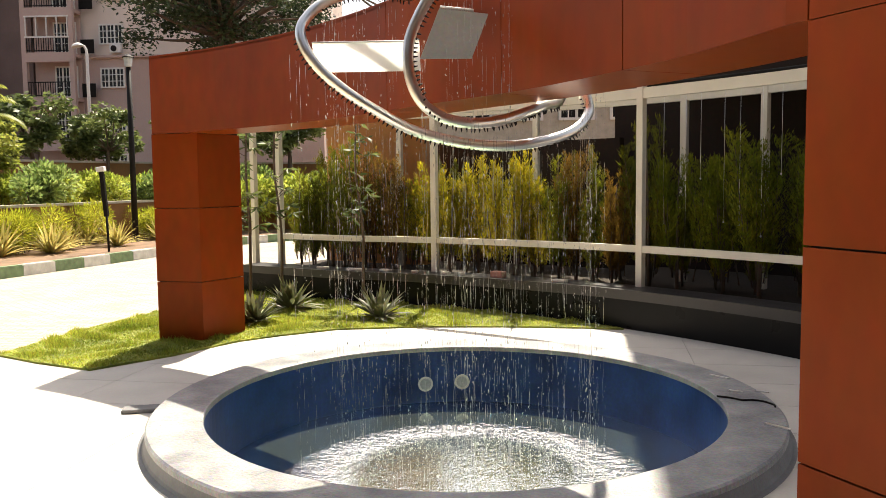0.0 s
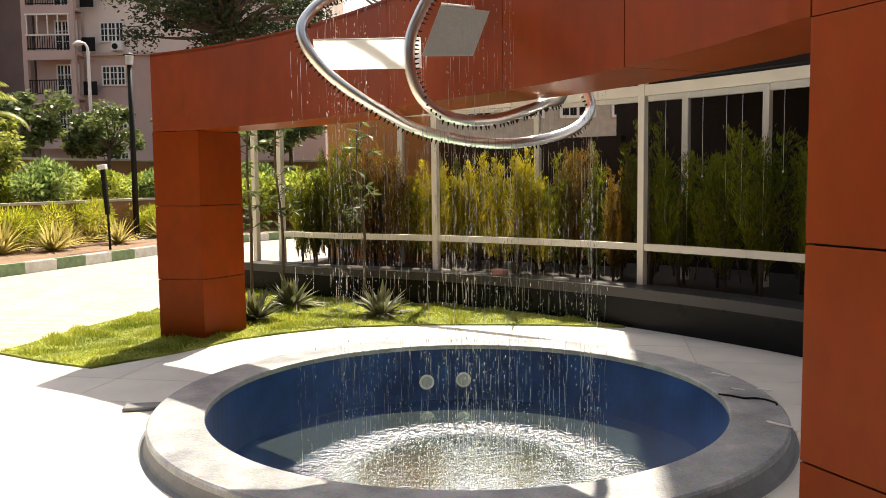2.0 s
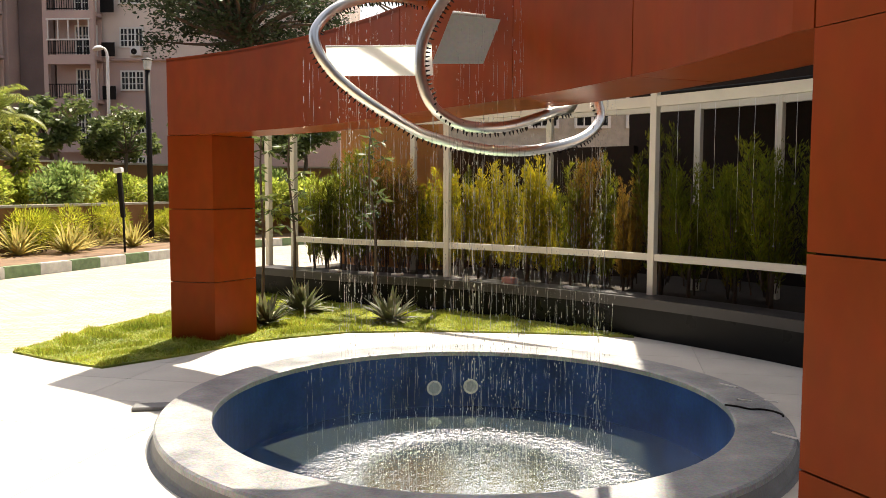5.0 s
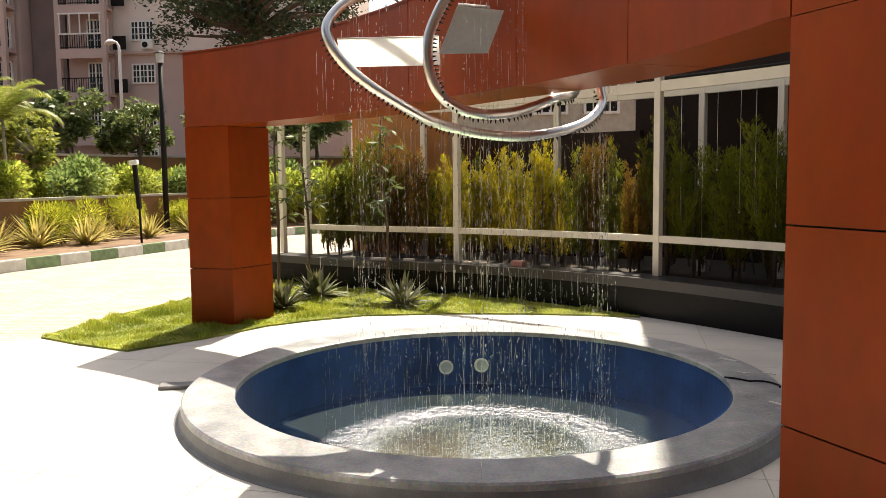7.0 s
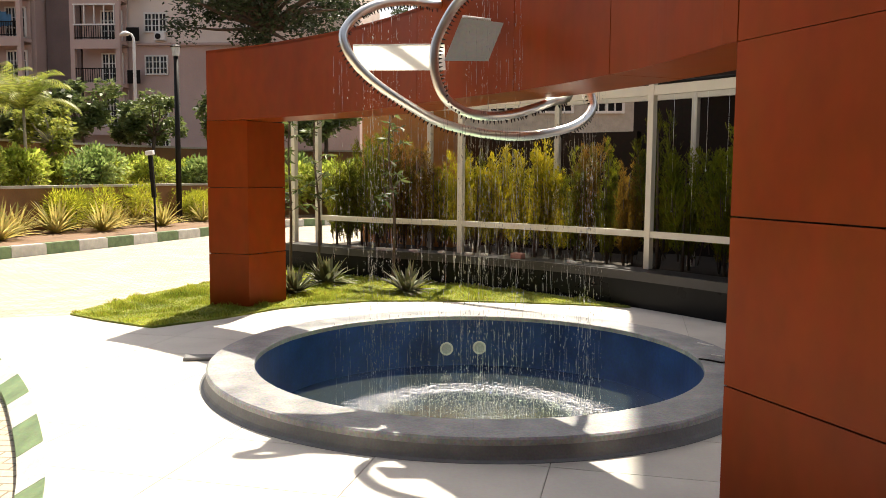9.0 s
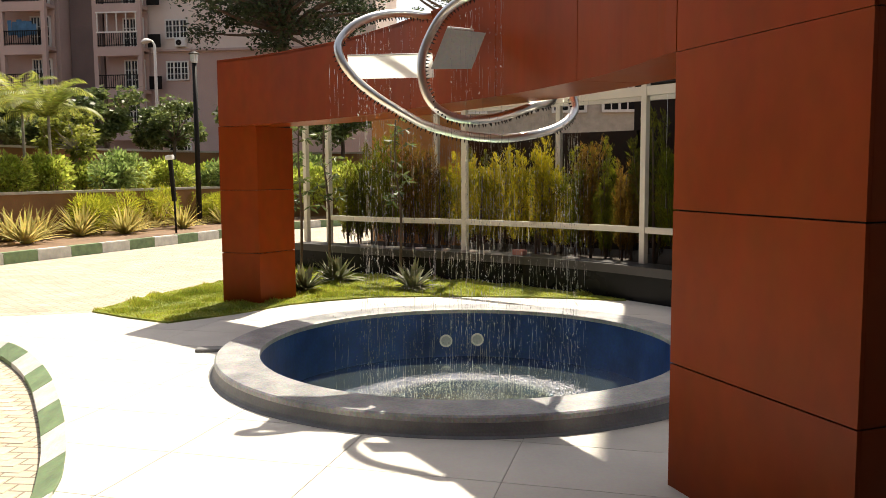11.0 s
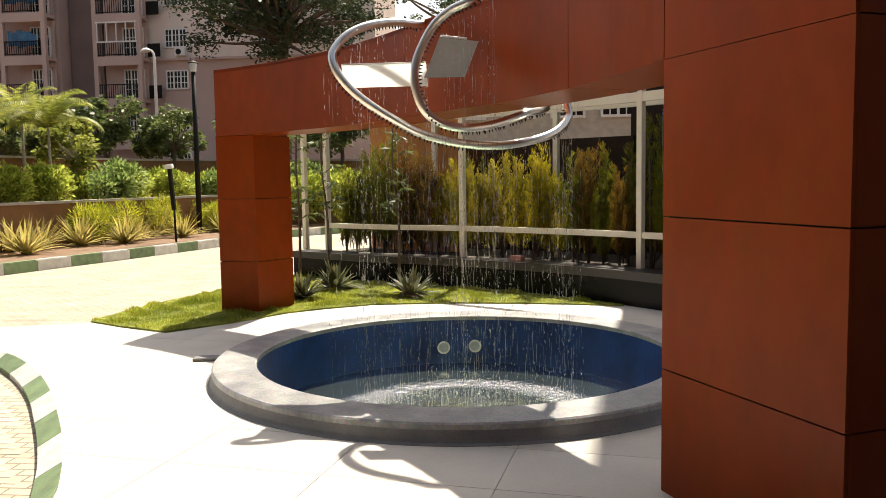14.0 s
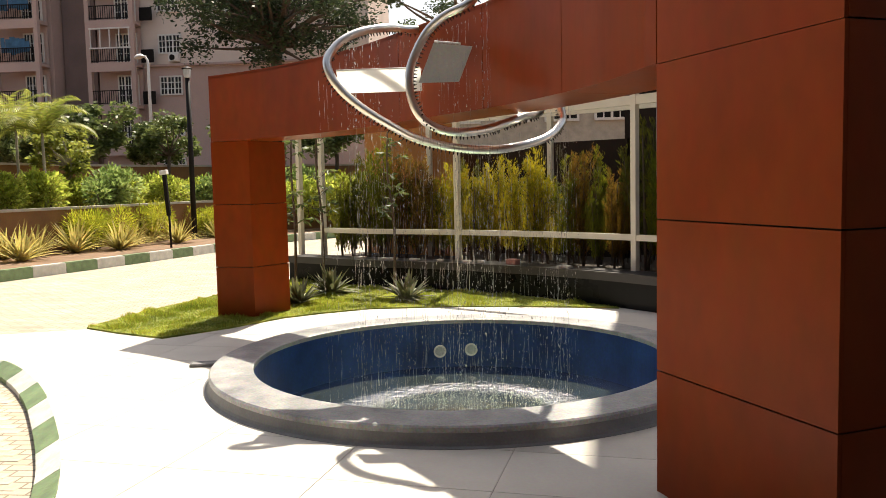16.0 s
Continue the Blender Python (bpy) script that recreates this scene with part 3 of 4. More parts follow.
part("pipe", tube(pipe_line, 0.036, 16), M_STEEL, fountain, "polished steel pipe")
for p in (Vector((0.02, 5.87, 3.11)), Vector((0.78, 5.02, 3.31))):
    part("bracket", tube([(p.x, p.y, TOP + 0.016), p], 0.025, 8), M_STEEL, fountain)
tip = tube([(0, 0, 0.004), (0, 0, -0.010), (0, 0, -0.026)], 0.007, 6, radii=[0.0075, 0.006, 0.0025])
tip_me = bpy.data.meshes.new("nozzle")
tip.to_mesh(tip_me)
tip.free()
tip_me.materials.append(M_IRON)
drops = []
FOOTPRINT = [(p.x, p.y) for p in offset_line(FRONT, -0.05)] + [(p.x, p.y) for p in offset_line(FRONT, DEPTH + 0.05)[::-1]]
rng = random.Random(11)
run = 0.0
for a, b in zip(pipe_line, pipe_line[1:]):
    run += (b - a).length
    if run < 0.027:
        continue
    run = 0.0
    n_ob = new("nozzle", tip_me)
    n_ob.parent = fountain
    along = (b - a).normalized()
    out = Vector((rng.uniform(-0.3, 0.3), rng.uniform(-0.5, 0.1), -1))
    if b.y < 4.97 and b.z > 2.1:
        out = Vector((0.8, -0.1, -0.7))
    out = (out - along * out.dot(along)).normalized()
    n_ob.matrix_basis = Matrix.Translation(b + out * 0.036) @ Vector((0, 0, -1)).rotation_difference(out).to_matrix().to_4x4()
    inside_beam = b.z > SOFFIT and inside(b.x, b.y, FOOTPRINT)
    if abs(along.z) > 0.75 and rng.random() < 0.75:
        continue
    if not inside_beam and math.dist((b.x, b.y), POOL) < R_IN - 0.05:
        drops.append(b + out * 0.10)
dv, df = [], []


def drop_at(x, y, z0, z1, r):
    """One drop or thread of water: a slim double cone."""
    k, zm = len(dv), z0 * 0.35 + z1 * 0.65
    dv.extend([(x, y, z0), (x + r, y, zm), (x - r * 0.5, y + r * 0.87, zm), (x - r * 0.5, y - r * 0.87, zm), (x, y, z1)])
    for i in range(3):
        df.append((k, k + 1 + (i + 1) % 3, k + 1 + i))
        df.append((k + 4, k + 1 + i, k + 1 + (i + 1) % 3))


for p in drops:
    for rep in range(1 if p.y > 5.35 else 2):
        x0, y0 = p.x + rng.uniform(-0.03, 0.03), p.y + rng.uniform(-0.03, 0.03)
        if rng.random() < 0.30 or (p.y > 5.9):
            continue
        z = p.z
        while z > WATER_Z + 0.02:
            ln = rng.choice((0.010, 0.015, 0.03, 0.06, 0.10, 0.20))
            j = 0.006 * (p.z - z)
            drop_at(x0 + rng.uniform(-j, j), y0 + rng.uniform(-j, j), z - ln, z, rng.uniform(0.0020, 0.0040) if ln < 0.04 else rng.uniform(0.0009, 0.0017))
            z -= ln + rng.choice((0.01, 0.03, 0.05, 0.09, 0.16))
for i in range(3600):
    a, r = rng.uniform(0, 6.283), rng.gauss(1.02, 0.10) if i % 3 else 1.0 * math.sqrt(rng.random())
    h = 0.05 * rng.random() ** 2
    x, y = POOL[0] + 0.05 + r * math.cos(a), POOL[1] - 0.3 + r * 0.9 * math.sin(a)
    drop_at(x, y, WATER_Z + h, WATER_Z + h + 0.008, rng.uniform(0.003, 0.007))
water_ob = tagged(mesh_from("falling_water", dv, df, M_DROP), "thin threads and drops of falling water", "water", kind="stuff")

panel = thing("light_panel", "flat white acrylic panel lit by the sun inside the pipe", "panel")
b = box((0.71, 0.012, 0.212), pose(-0.452, 5.17, 2.532, 32, 0, 0), 0.004)
part("sheet", b, M_ACRYL, panel)
part("edge_strip", box((0.71, 0.018, 0.012), pose(-0.452, 5.112, 2.620), 0.003), M_STEEL, panel)
plate = thing("steel_plate", "tilted grey steel plate, its sunlit upper edge drawn in white", "plate")
b = bmesh.new()
q = [(-0.075, 4.79, 2.455), (0.245, 4.79, 2.452), (0.352, 4.86, 2.735), (0.045, 4.86, 2.775)]
lo = [b.verts.new(p) for p in q]
hi = [b.verts.new((x, y + 0.03, z + 0.004)) for x, y, z in q]
b.faces.new(lo)
b.faces.new(hi[::-1])
for i in range(4):
    b.faces.new((lo[i], hi[i], hi[(i + 1) % 4], lo[(i + 1) % 4]))
bmesh.ops.recalc_face_normals(b, faces=b.faces)
part("sheet", b, M_PLATE, plate)
# white tube that paints sunlight along the plate's upper edge
part("edge_strip", tube([(0.05, 4.875, 2.787), (0.26, 4.875, 2.760)], 0.009, 8), M_LAMPW, plate)

# ---- white steel frame on the planter wall ----
FR = offset_line(WALL, 0.34)
frame_st = thing("white_frame", "white painted steel frame standing on the granite ledge", "frame", kind="structure")


def on_line(line, x):
    return arc_at(line, arc_of(line, x))


def post(p, q, z0, z1, w, parent):
    ang = math.degrees(math.atan2((q - p).y, (q - p).x))
    part("post", box((w, w, z1 - z0), pose(p.x, p.y, (z0 + z1) / 2, 0, 0, ang), 0.004), M_WHITE, parent)


def rail(line, x0, x1, z0, z1, w, parent):
    s0, s1 = arc_of(line, x0), arc_of(line, x1)
    seg = stretch_of(line, s0, s1)
    l1 = offset_line(seg, w / 2)
    l2 = offset_line(seg, -w / 2)
    part("rail", prism([(p.x, p.y) for p in l1] + [(p.x, p.y) for p in l2[::-1]], z0, z1), M_WHITE, parent)


MULL = (-3.2, -2.72, -0.27, 2.2, 4.15)
for x in MULL:
    p = on_line(FR, x)
    post(p, on_line(FR, x + 0.1), 0.45, 2.79, 0.085, frame_st)
for x0, x1 in zip(MULL, MULL[1:]):
    rail(FR, x0 + 0.03, x1 - 0.03, 2.62, 2.74, 0.07, frame_st)
    if x0 > -3:
        rail(FR, x0 + 0.03, x1 - 0.03, 0.85, 0.93, 0.06, frame_st)
# small flat pale slabs and a reddish block on the ledge
LEDGE = offset_line(WALL, 0.14)
for x, ln, ang in ((-1.95, 0.18, 0), (-1.42, 0.30, 4), (-0.98, 0.16, -8), (-0.55, 0.10, 20), (-0.12, 0.12, -5), (0.1, 0.10, 30), (1.32, 0.20, -12)):
    p, q = on_line(LEDGE, x), on_line(LEDGE, x + 0.1)
    off = thing("stone_offcut", "small flat pale slab lying on the granite ledge", "stone", "offcuts on the ledge", at=(p.x, p.y, 0.45), rz=math.degrees(math.atan2(q.y - p.y, q.x - p.x)) + ang)
    part("slab", box((ln, 0.09, 0.03), pose(0, 0, 0.0155), 0.005), M_WHITE, off)
p = on_line(LEDGE, 0.58)
block_ob = thing("clay_block", "reddish clay block lying on the granite ledge", "block", at=(p.x, p.y, 0.45), rz=-38)
part("body", box((0.19, 0.11, 0.08), pose(0, 0, 0.0405), 0.006), M_CLAY, block_ob)

BACK = offset_line(WALL, 1.75)
back_fr = thing("rear_frame", "second white steel frame behind the conifers", "frame", kind="structure")
for x in (-0.9, 1.2, 3.0, 3.75, 4.6):
    p = on_line(BACK, x)
    post(p, on_line(BACK, x + 0.1), 0.3, 2.95, 0.085, back_fr)
for x0, x1 in ((-0.9, 1.2), (1.2, 3.0), (3.0, 3.75), (3.75, 4.6)):
    rail(BACK, x0 + 0.03, x1 - 0.03, 2.70, 2.80, 0.07, back_fr)

bedline = offset_line(WALL, 0.42)
bedback = offset_line(WALL, 3.4)
tagged(part("planter_soil", prism([(p.x, p.y) for p in bedline] + [(p.x, p.y) for p in bedback[::-1]], -0.1, 0.36), M_SHADEDSOIL), "planting soil behind the granite wall, darkened for the shade there", "soil", kind="structure")


# hanging wires with small trinkets under the rear frame
rng = random.Random(14)
for i in range(11):
    x = 2.55 + 0.16 * i + rng.uniform(-0.04, 0.04)
    p = on_line(offset_line(WALL, 0.75), x)
    h = thing("hanging_wire", "thin wire hanging in front of the dark planting", "wire", "hanging wires", at=(p.x, p.y, 2.72))
    ln = rng.uniform(0.7, 1.9)
    part("wire", tube([(0, 0, 0.1), (0, 0, -ln)], 0.0022, 5), M_STEEL, h)
    part("weight", lathe([(0.002, -ln - 0.03), (0.014, -ln - 0.015), (0.002, -ln)], (0, 0), 8), M_LAMPW, h)
wall_rail = offset_line(WALL, 0.75)
s0, s1 = arc_of(wall_rail, 2.3), arc_of(wall_rail, 4.4)
tagged(part("wire_rail", tube([(p.x, p.y, 2.82) for p in stretch_of(wall_rail, s0, s1)], 0.02, 6), M_IRON), "thin dark rail that carries the hanging wires", "rail", kind="structure")


# ---- plants ----
def leaf_mesh(name, spots, material, parent, seed=1, wide=0.4):
    """Many small leaves, each a folded diamond: spots of (point, direction, length)."""
    r = random.Random(seed)
    v, f = [], []
    for p, d, ln in spots:
        d = d.normalized()
        s = d.cross(Vector((r.uniform(-1, 1), r.uniform(-1, 1), r.uniform(-1, 1)))).normalized() * ln * wide * 0.5
        m = p + d * ln * 0.45
        k = len(v)
        v += [p[:], (m + s)[:], (p + d * ln)[:], (m - s)[:]]
        f.append((k, k + 1, k + 2, k + 3))
    return mesh_from(name, v, f, material, parent)


def conifer(material, seed, label, height=1.75, rad=0.26, plumes=8, leaves=9000, bare=0.22):
    """A garden conifer: bare foot, several upright feathery plumes with gaps between."""
    r = random.Random(seed)
    ob = thing("conifer", label, "conifer", "conifers in the planter")
    part("trunk", tube([(0, 0, -0.05), (0.01, 0, height * 0.4), (0, 0, height * 0.85)], 0.02, 6, radii=[0.024, 0.018, 0.006]), M_BARK, ob)
    spots, stems = [], bmesh.new()
    for i in range(plumes):
        az, off = r.uniform(0, 6.283), rad * r.uniform(0.15, 1.0)
        foot = Vector((math.cos(az) * off * 0.5, math.sin(az) * off * 0.5, r.uniform(0.05, bare)))
        tall = height * r.uniform(0.62, 1.0) * (1.0 if i else 1.05)
        tip_at = Vector((math.cos(az) * off * 1.25, math.sin(az) * off * 1.25, tall))
        low = max(foot.z, bare * r.uniform(0.75, 1.2))
        tube([foot, foot.lerp(tip_at, 0.5) + Vector((r.gauss(0, 0.015), r.gauss(0, 0.015), 0)), tip_at], 0.006, 4, stems, [0.009, 0.006, 0.002])
        fat = rad * r.uniform(0.28, 0.46)
        twigs = 46
        for k in range(twigs):
            t = (k + r.random()) / twigs
            z = low + (tall - low) * t
            c = foot.lerp(tip_at, (z - foot.z) / max(0.1, tall - foot.z))
            a2 = r.uniform(0, 6.283)
            reach = fat * (0.35 + 1.1 * math.sin(math.pi * min(1, 0.12 + 0.86 * t)) ** 0.8) * r.uniform(0.35, 1.25)
            d = Vector((math.cos(a2), math.sin(a2), r.uniform(0.7, 1.7)))
            for q in range(max(3, int(leaves / plumes / twigs))):
                u = r.random()
                p = c + d * reach * u + Vector((r.gauss(0, 0.012), r.gauss(0, 0.012), r.gauss(0, 0.02)))
                spots.append((p, d + Vector((r.gauss(0, 0.5), r.gauss(0, 0.5), r.uniform(0.2, 1.0))), r.uniform(0.03, 0.068)))
    tagged(part("stemwork", stems, M_BARK, ob), kind="stuff")
    leaf_mesh("foliage", spots, material, ob, seed, 0.17)
    return ob


protos = [conifer(M_THUJA, 1, "dark green slim conifer behind the granite wall"), conifer(M_THUJA_Y, 2, "lime green slim conifer behind the granite wall"),
          conifer(M_THUJA_B, 3, "rusty half-dry conifer behind the granite wall"), conifer(M_THUJA_D, 4, "dark green bushy conifer behind the granite wall", 1.6, 0.44, 8, 11000, 0.35),
          conifer(M_THUJA_Y, 5, "lime green open-branched conifer behind the granite wall", 1.55, 0.28, 7, 7500, 0.3), conifer(M_THUJA, 6, "green narrow conifer behind the granite wall", 1.9, 0.22, 6, 7500, 0.3)]
HEDGE = offset_line(WALL, 0.95)
order = [(-2.5, 0, 0.95), (-2.28, 0, 0.85), (-2.0, 5, 1.02), (-1.78, 0, 1.08), (-1.5, 5, 1.0), (-1.3, 2, 1.06), (-1.05, 2, 0.96), (-0.78, 4, 0.98), (-0.6, 0, 0.84), (-0.35, 1, 0.90), (-0.1, 4, 1.04), (0.12, 1, 0.96), (0.36, 4, 1.14),
         (0.6, 1, 1.02), (0.85, 4, 1.16), (1.1, 1, 1.04), (1.36, 0, 1.05), (1.62, 2, 0.92), (1.85, 0, 0.86), (2.05, 2, 0.84), (2.42, 5, 1.08), (2.72, 3, 1.02), (3.1, 3, 0.96), (3.42, 3, 1.1), (3.8, 3, 1.0), (4.15, 3, 1.08)]
used = set()
rng = random.Random(3)
HEDGE_BACK = offset_line(WALL, 1.35)
rear_row = [(-2.4 + 0.33 * i, (0, 5, 2, 4, 0, 1)[i % 6], 0.82 + 0.12 * math.sin(2.1 * i)) for i in range(21)]
for n, (x, k, sc) in enumerate(order + rear_row):
    p = on_line(HEDGE if n < len(order) else HEDGE_BACK, x)
    m = pose(p.x + rng.uniform(-0.06, 0.06), p.y + rng.uniform(-0.2, 0.2), 0.36, rng.uniform(-4, 4), rng.uniform(-4, 4), rng.uniform(0, 360)) @ Matrix.Scale(sc * rng.uniform(0.94, 1.05), 4)
    if k in used:
        copy_thing(protos[k], m)
    else:
        protos[k].matrix_basis = m
        used.add(k)


def blade_mesh(name, material, parent, seed, count, length, width, spread, droop):
    """A rosette of long pointed blades, each bent along its length."""
    r = random.Random(seed)
    v, f = [], []
    for i in range(count):
        a, tilt = r.uniform(0, 6.283), r.uniform(0.16, 1.0) * spread
        ln, w = length * r.uniform(0.7, 1.05), width * r.uniform(0.75, 1.2)
        o = Vector((math.cos(a), math.sin(a), 0))
        s = Vector((-math.sin(a), math.cos(a), 0))
        k = len(v)
        p = o * 0.03
        for j in range(5):
            t = j / 4
            ang = tilt + droop * t * t * tilt
            p = p + (o * math.sin(ang) + Vector((0, 0, math.cos(ang)))) * ln / 5 if j else p
            ww = w * (0.7, 1.0, 0.85, 0.5, 0.03)[j]
            v += [(p + s * ww)[:], (p - o * 0.004 + Vector((0, 0, -0.3 * ww)))[:], (p - s * ww)[:]]
        for j in range(4):
            q = k + 3 * j
            f += [(q, q + 1, q + 4, q + 3), (q + 1, q + 2, q + 5, q + 4)]
    return mesh_from(name, v, f, material, parent)


yucca = thing("yucca", "spiky yucca with pale-edged leaves on the lawn", "yucca", "yuccas on the lawn", at=(-0.93, 9.72, 0.02))
blade_mesh("leaves", M_YUCCA, yucca, 21, 78, 0.56, 0.040, 1.6, 0.3)
part("stem", tube([(0, 0, -0.02), (0, 0, 0.1)], 0.04, 8), M_BARK, yucca)
for x, y, a, s in ((-2.2, 10.45, 70, 1.05), (-2.42, 9.38, 200, 0.95)):
    copy_thing(yucca, pose(x, y, 0.02, 0, 0, a) @ Matrix.Scale(s, 4))


def sapling(seed, h, at):
    """A young thin tree: crooked stem, short twigs, drooping leaves."""
    r = random.Random(seed)
    ob = thing("sapling", "thin young tree with drooping leaves on the lawn", "tree", "young trees on the lawn", at=at)
    line = spline([(0, 0, -0.05), (0.02, 0.01, h * 0.4), (-0.02 + r.uniform(-0.05, 0.05), 0.03, h * 0.75), (r.uniform(-0.06, 0.06), 0, h)], 0.15)
    part("trunk", tube(line, 0.02, 7, radii=[0.026 - 0.016 * i / len(line) for i in range(len(line))]), M_BARK, ob)
    spots = []
    tw = bmesh.new()
    for i in range(16):
        z = h * r.uniform(0.42, 1.0)
        a = r.uniform(0, 6.283)
        o = Vector((math.cos(a), math.sin(a), r.uniform(0.3, 0.9)))
        p0 = Vector((0, 0, z))
        e = p0 + o * r.uniform(0.10, 0.2)
        tube([p0, e], 0.006, 5, tw)
        for j in range(9):
            aa = r.uniform(0, 6.283)
            spots.append((e, Vector((math.cos(aa), math.sin(aa), r.uniform(-0.9, 0.4))), r.uniform(0.10, 0.19)))
    tagged(part("branchwork", tw, M_BARK, ob), kind="stuff")
    leaf_mesh("leaves", spots, M_BUSHTREE, ob, seed, 0.26)
    return ob


sapling(31, 2.45, (-1.28, 10.85, 0.02))
sapling(32, 2.5, (-2.5, 11.2, 0.02))
sapling(33, 2.45, (-2.72, 10.35, 0.02))


def bush(name, label, material, seed, rad, n, leaf, parent_group="", flat_top=0.8, wide=0.45):
    """A shrub of several uneven clumps of leaves on short stems."""
    r = random.Random(seed)
    ob = thing(name, label, "shrub", parent_group)
    lumps = [(Vector((r.uniform(-0.6, 0.6) * rad, r.uniform(-0.6, 0.6) * rad, r.uniform(0.35, 0.95) * rad * flat_top)), rad * r.uniform(0.3, 0.55)) for i in range(9)]
    st = bmesh.new()
    for c, q in lumps[:6]:
        tube([(c.x * 0.2, c.y * 0.2, -0.05), c], 0.012 * rad + 0.006, 5, st)
    tagged(part("stemwork", st, M_BARK, ob), kind="stuff")
    spots = []
    for i in range(n):
        c, q = r.choice(lumps)
        d = Vector((r.gauss(0, 1), r.gauss(0, 1), r.gauss(0.3, 1))).normalized()
        spots.append((c + d * q * r.uniform(0.55, 1.05), d + Vector((0, 0, r.uniform(-0.5, 0.8))), leaf * r.uniform(0.6, 1.2)))
    leaf_mesh("foliage", spots, material, ob, seed, wide)
    return ob


def crown_tree(name, label, material, seed, at, trunk_h, rx, rz, n, leaf, clumps=26, trunk_r=0.16, bark=None, group="", puff=(0.10, 0.22)):
    """A tree: tapered trunk, limbs that fork to clumps, and leaves round each clump."""
    r = random.Random(seed)
    ob = thing(name, label, "tree", group, at=at)
    tb = bmesh.new()
    top = Vector((r.uniform(-0.3, 0.3), r.uniform(-0.3, 0.3), trunk_h))
    tube(spline([(0, 0, -0.2), (0.05, 0.02, trunk_h * 0.5), top], 0.5), trunk_r, 9, tb, None)
    part("trunk", tb, bark or M_BARK, ob)
    lb, spots = bmesh.new(), []
    cs = []
    for i in range(clumps):
        d = Vector((r.gauss(0, 1), r.gauss(0, 1), r.gauss(0, 1))).normalized() * r.random() ** 0.35
        cs.append((Vector((d.x * rx, d.y * rx, trunk_h + rz * 0.55 + d.z * rz)), r.uniform(*puff) * rx))
    for c, q in cs:
        mid = top.lerp(c, 0.5) + Vector((r.uniform(-1, 1), r.uniform(-1, 1), r.uniform(-0.2, 0.6))) * 0.12 * rx
        pts = spline([top, mid, c], 0.4)
        tube(pts, 0.05, 5, lb, [trunk_r * 0.45 * (1 - 0.85 * i / (len(pts) - 1)) + 0.008 for i in range(len(pts))])
    tagged(part("branchwork", lb, bark or M_BARK, ob), kind="stuff")
    for i in range(n):
        c, q = r.choice(cs)
        d = Vector((r.gauss(0, 1), r.gauss(0, 1), r.gauss(0, 0.6))).normalized() * r.random() ** 0.4
        spots.append((c + d * q, Vector((r.gauss(0, 1), r.gauss(0, 1), r.gauss(-0.1, 0.5))), leaf * r.uniform(0.6, 1.3)))
    leaf_mesh("crown", spots, material, ob, seed, 0.5)
    return ob


# ---- flower bed, retaining walls and shrubs beyond the road ----
def strip(name, d0, d1, z0, z1, material, label, cat):
    a, b = offset_line(FAR_KERB, d0), offset_line(FAR_KERB, d1)
    return tagged(part(name, prism([(p.x, p.y) for p in a] + [(p.x, p.y) for p in b[::-1]], z0, z1), material), label, cat, kind="structure")


strip("flower_bed", 0.18, 3.3, -0.15, 0.09, M_EARTH, "dry brown soil of the flower bed along the kerb", "soil")
strip("wall_low", 3.3, 3.55, -0.15, 1.18, M_BROWNWALL, "low brown rendered retaining wall", "wall")
strip("coping_low", 3.26, 3.60, 1.182, 1.25, M_COPING, "pale coping along the low wall", "coping")
strip("terrace_soil", 3.56, 7.2, -0.15, 1.15, M_EARTH, "raised soil terrace behind the low wall", "soil")
strip("wall_high", 7.2, 7.45, -0.15, 2.50, M_BROWNWALL, "brown rendered upper garden wall", "wall")
strip("coping_high", 7.15, 7.5, 2.502, 2.57, M_COPING, "pale coping along the upper wall", "coping")
strip("upper_soil", 7.46, 16.0, -0.15, 2.2, M_EARTH, "upper garden soil behind the high wall", "soil")

spiky = thing("striped_flax", "yellow-striped spiky plant in the dry bed", "plant", "striped plants along the kerb")
blade_mesh("leaves", M_SPIKY, spiky, 41, 60, 1.25, 0.042, 1.2, 0.5)
part("stem", tube([(0, 0, -0.05), (0, 0, 0.08)], 0.05, 7), M_BARK, spiky)
rng = random.Random(8)
first = True
for x, y, s in ((-12.4, 15.4, 1.0), (-11.6, 16.6, 1.0), (-10.75, 15.9, 1.05), (-12.3, 18.6, 0.95), (-10.75, 18.2, 1.05), (-9.95, 19.0, 1.0), (-10.5, 22.0, 1.0), (-9.3, 21.2, 0.9), (-12.6, 13.6, 1.0), (-9.0, 23.5, 0.9), (-11.2, 17.2, 0.95), (-11.5, 19.4, 1.0), (-10.2, 20.2, 0.9), (-11.9, 14.6, 1.0)):
    m = pose(x, y, 0.08, 0, 0, rng.uniform(0, 360)) @ Matrix.Scale(s, 4)
    if first:
        spiky.matrix_basis = m
        first = False
    else:
        copy_thing(spiky, m)

shrubs = [bush("terrace_shrub", "leafy lime green shrub on the terrace", M_SHRUB, 51, 0.9, 2600, 0.15, "shrubs on the terrace", 0.9, 0.55), bush("terrace_shrub", "broad-leaved green shrub on the terrace", M_SHRUB_D, 52, 0.9, 2600, 0.15, "shrubs on the terrace", 0.9, 0.55)]
ROW = offset_line(FAR_KERB, 4.3)
ROW2 = offset_line(FAR_KERB, 5.7)
done = set()
rowlen = sum((b - a).length for a, b in zip(ROW, ROW[1:]))
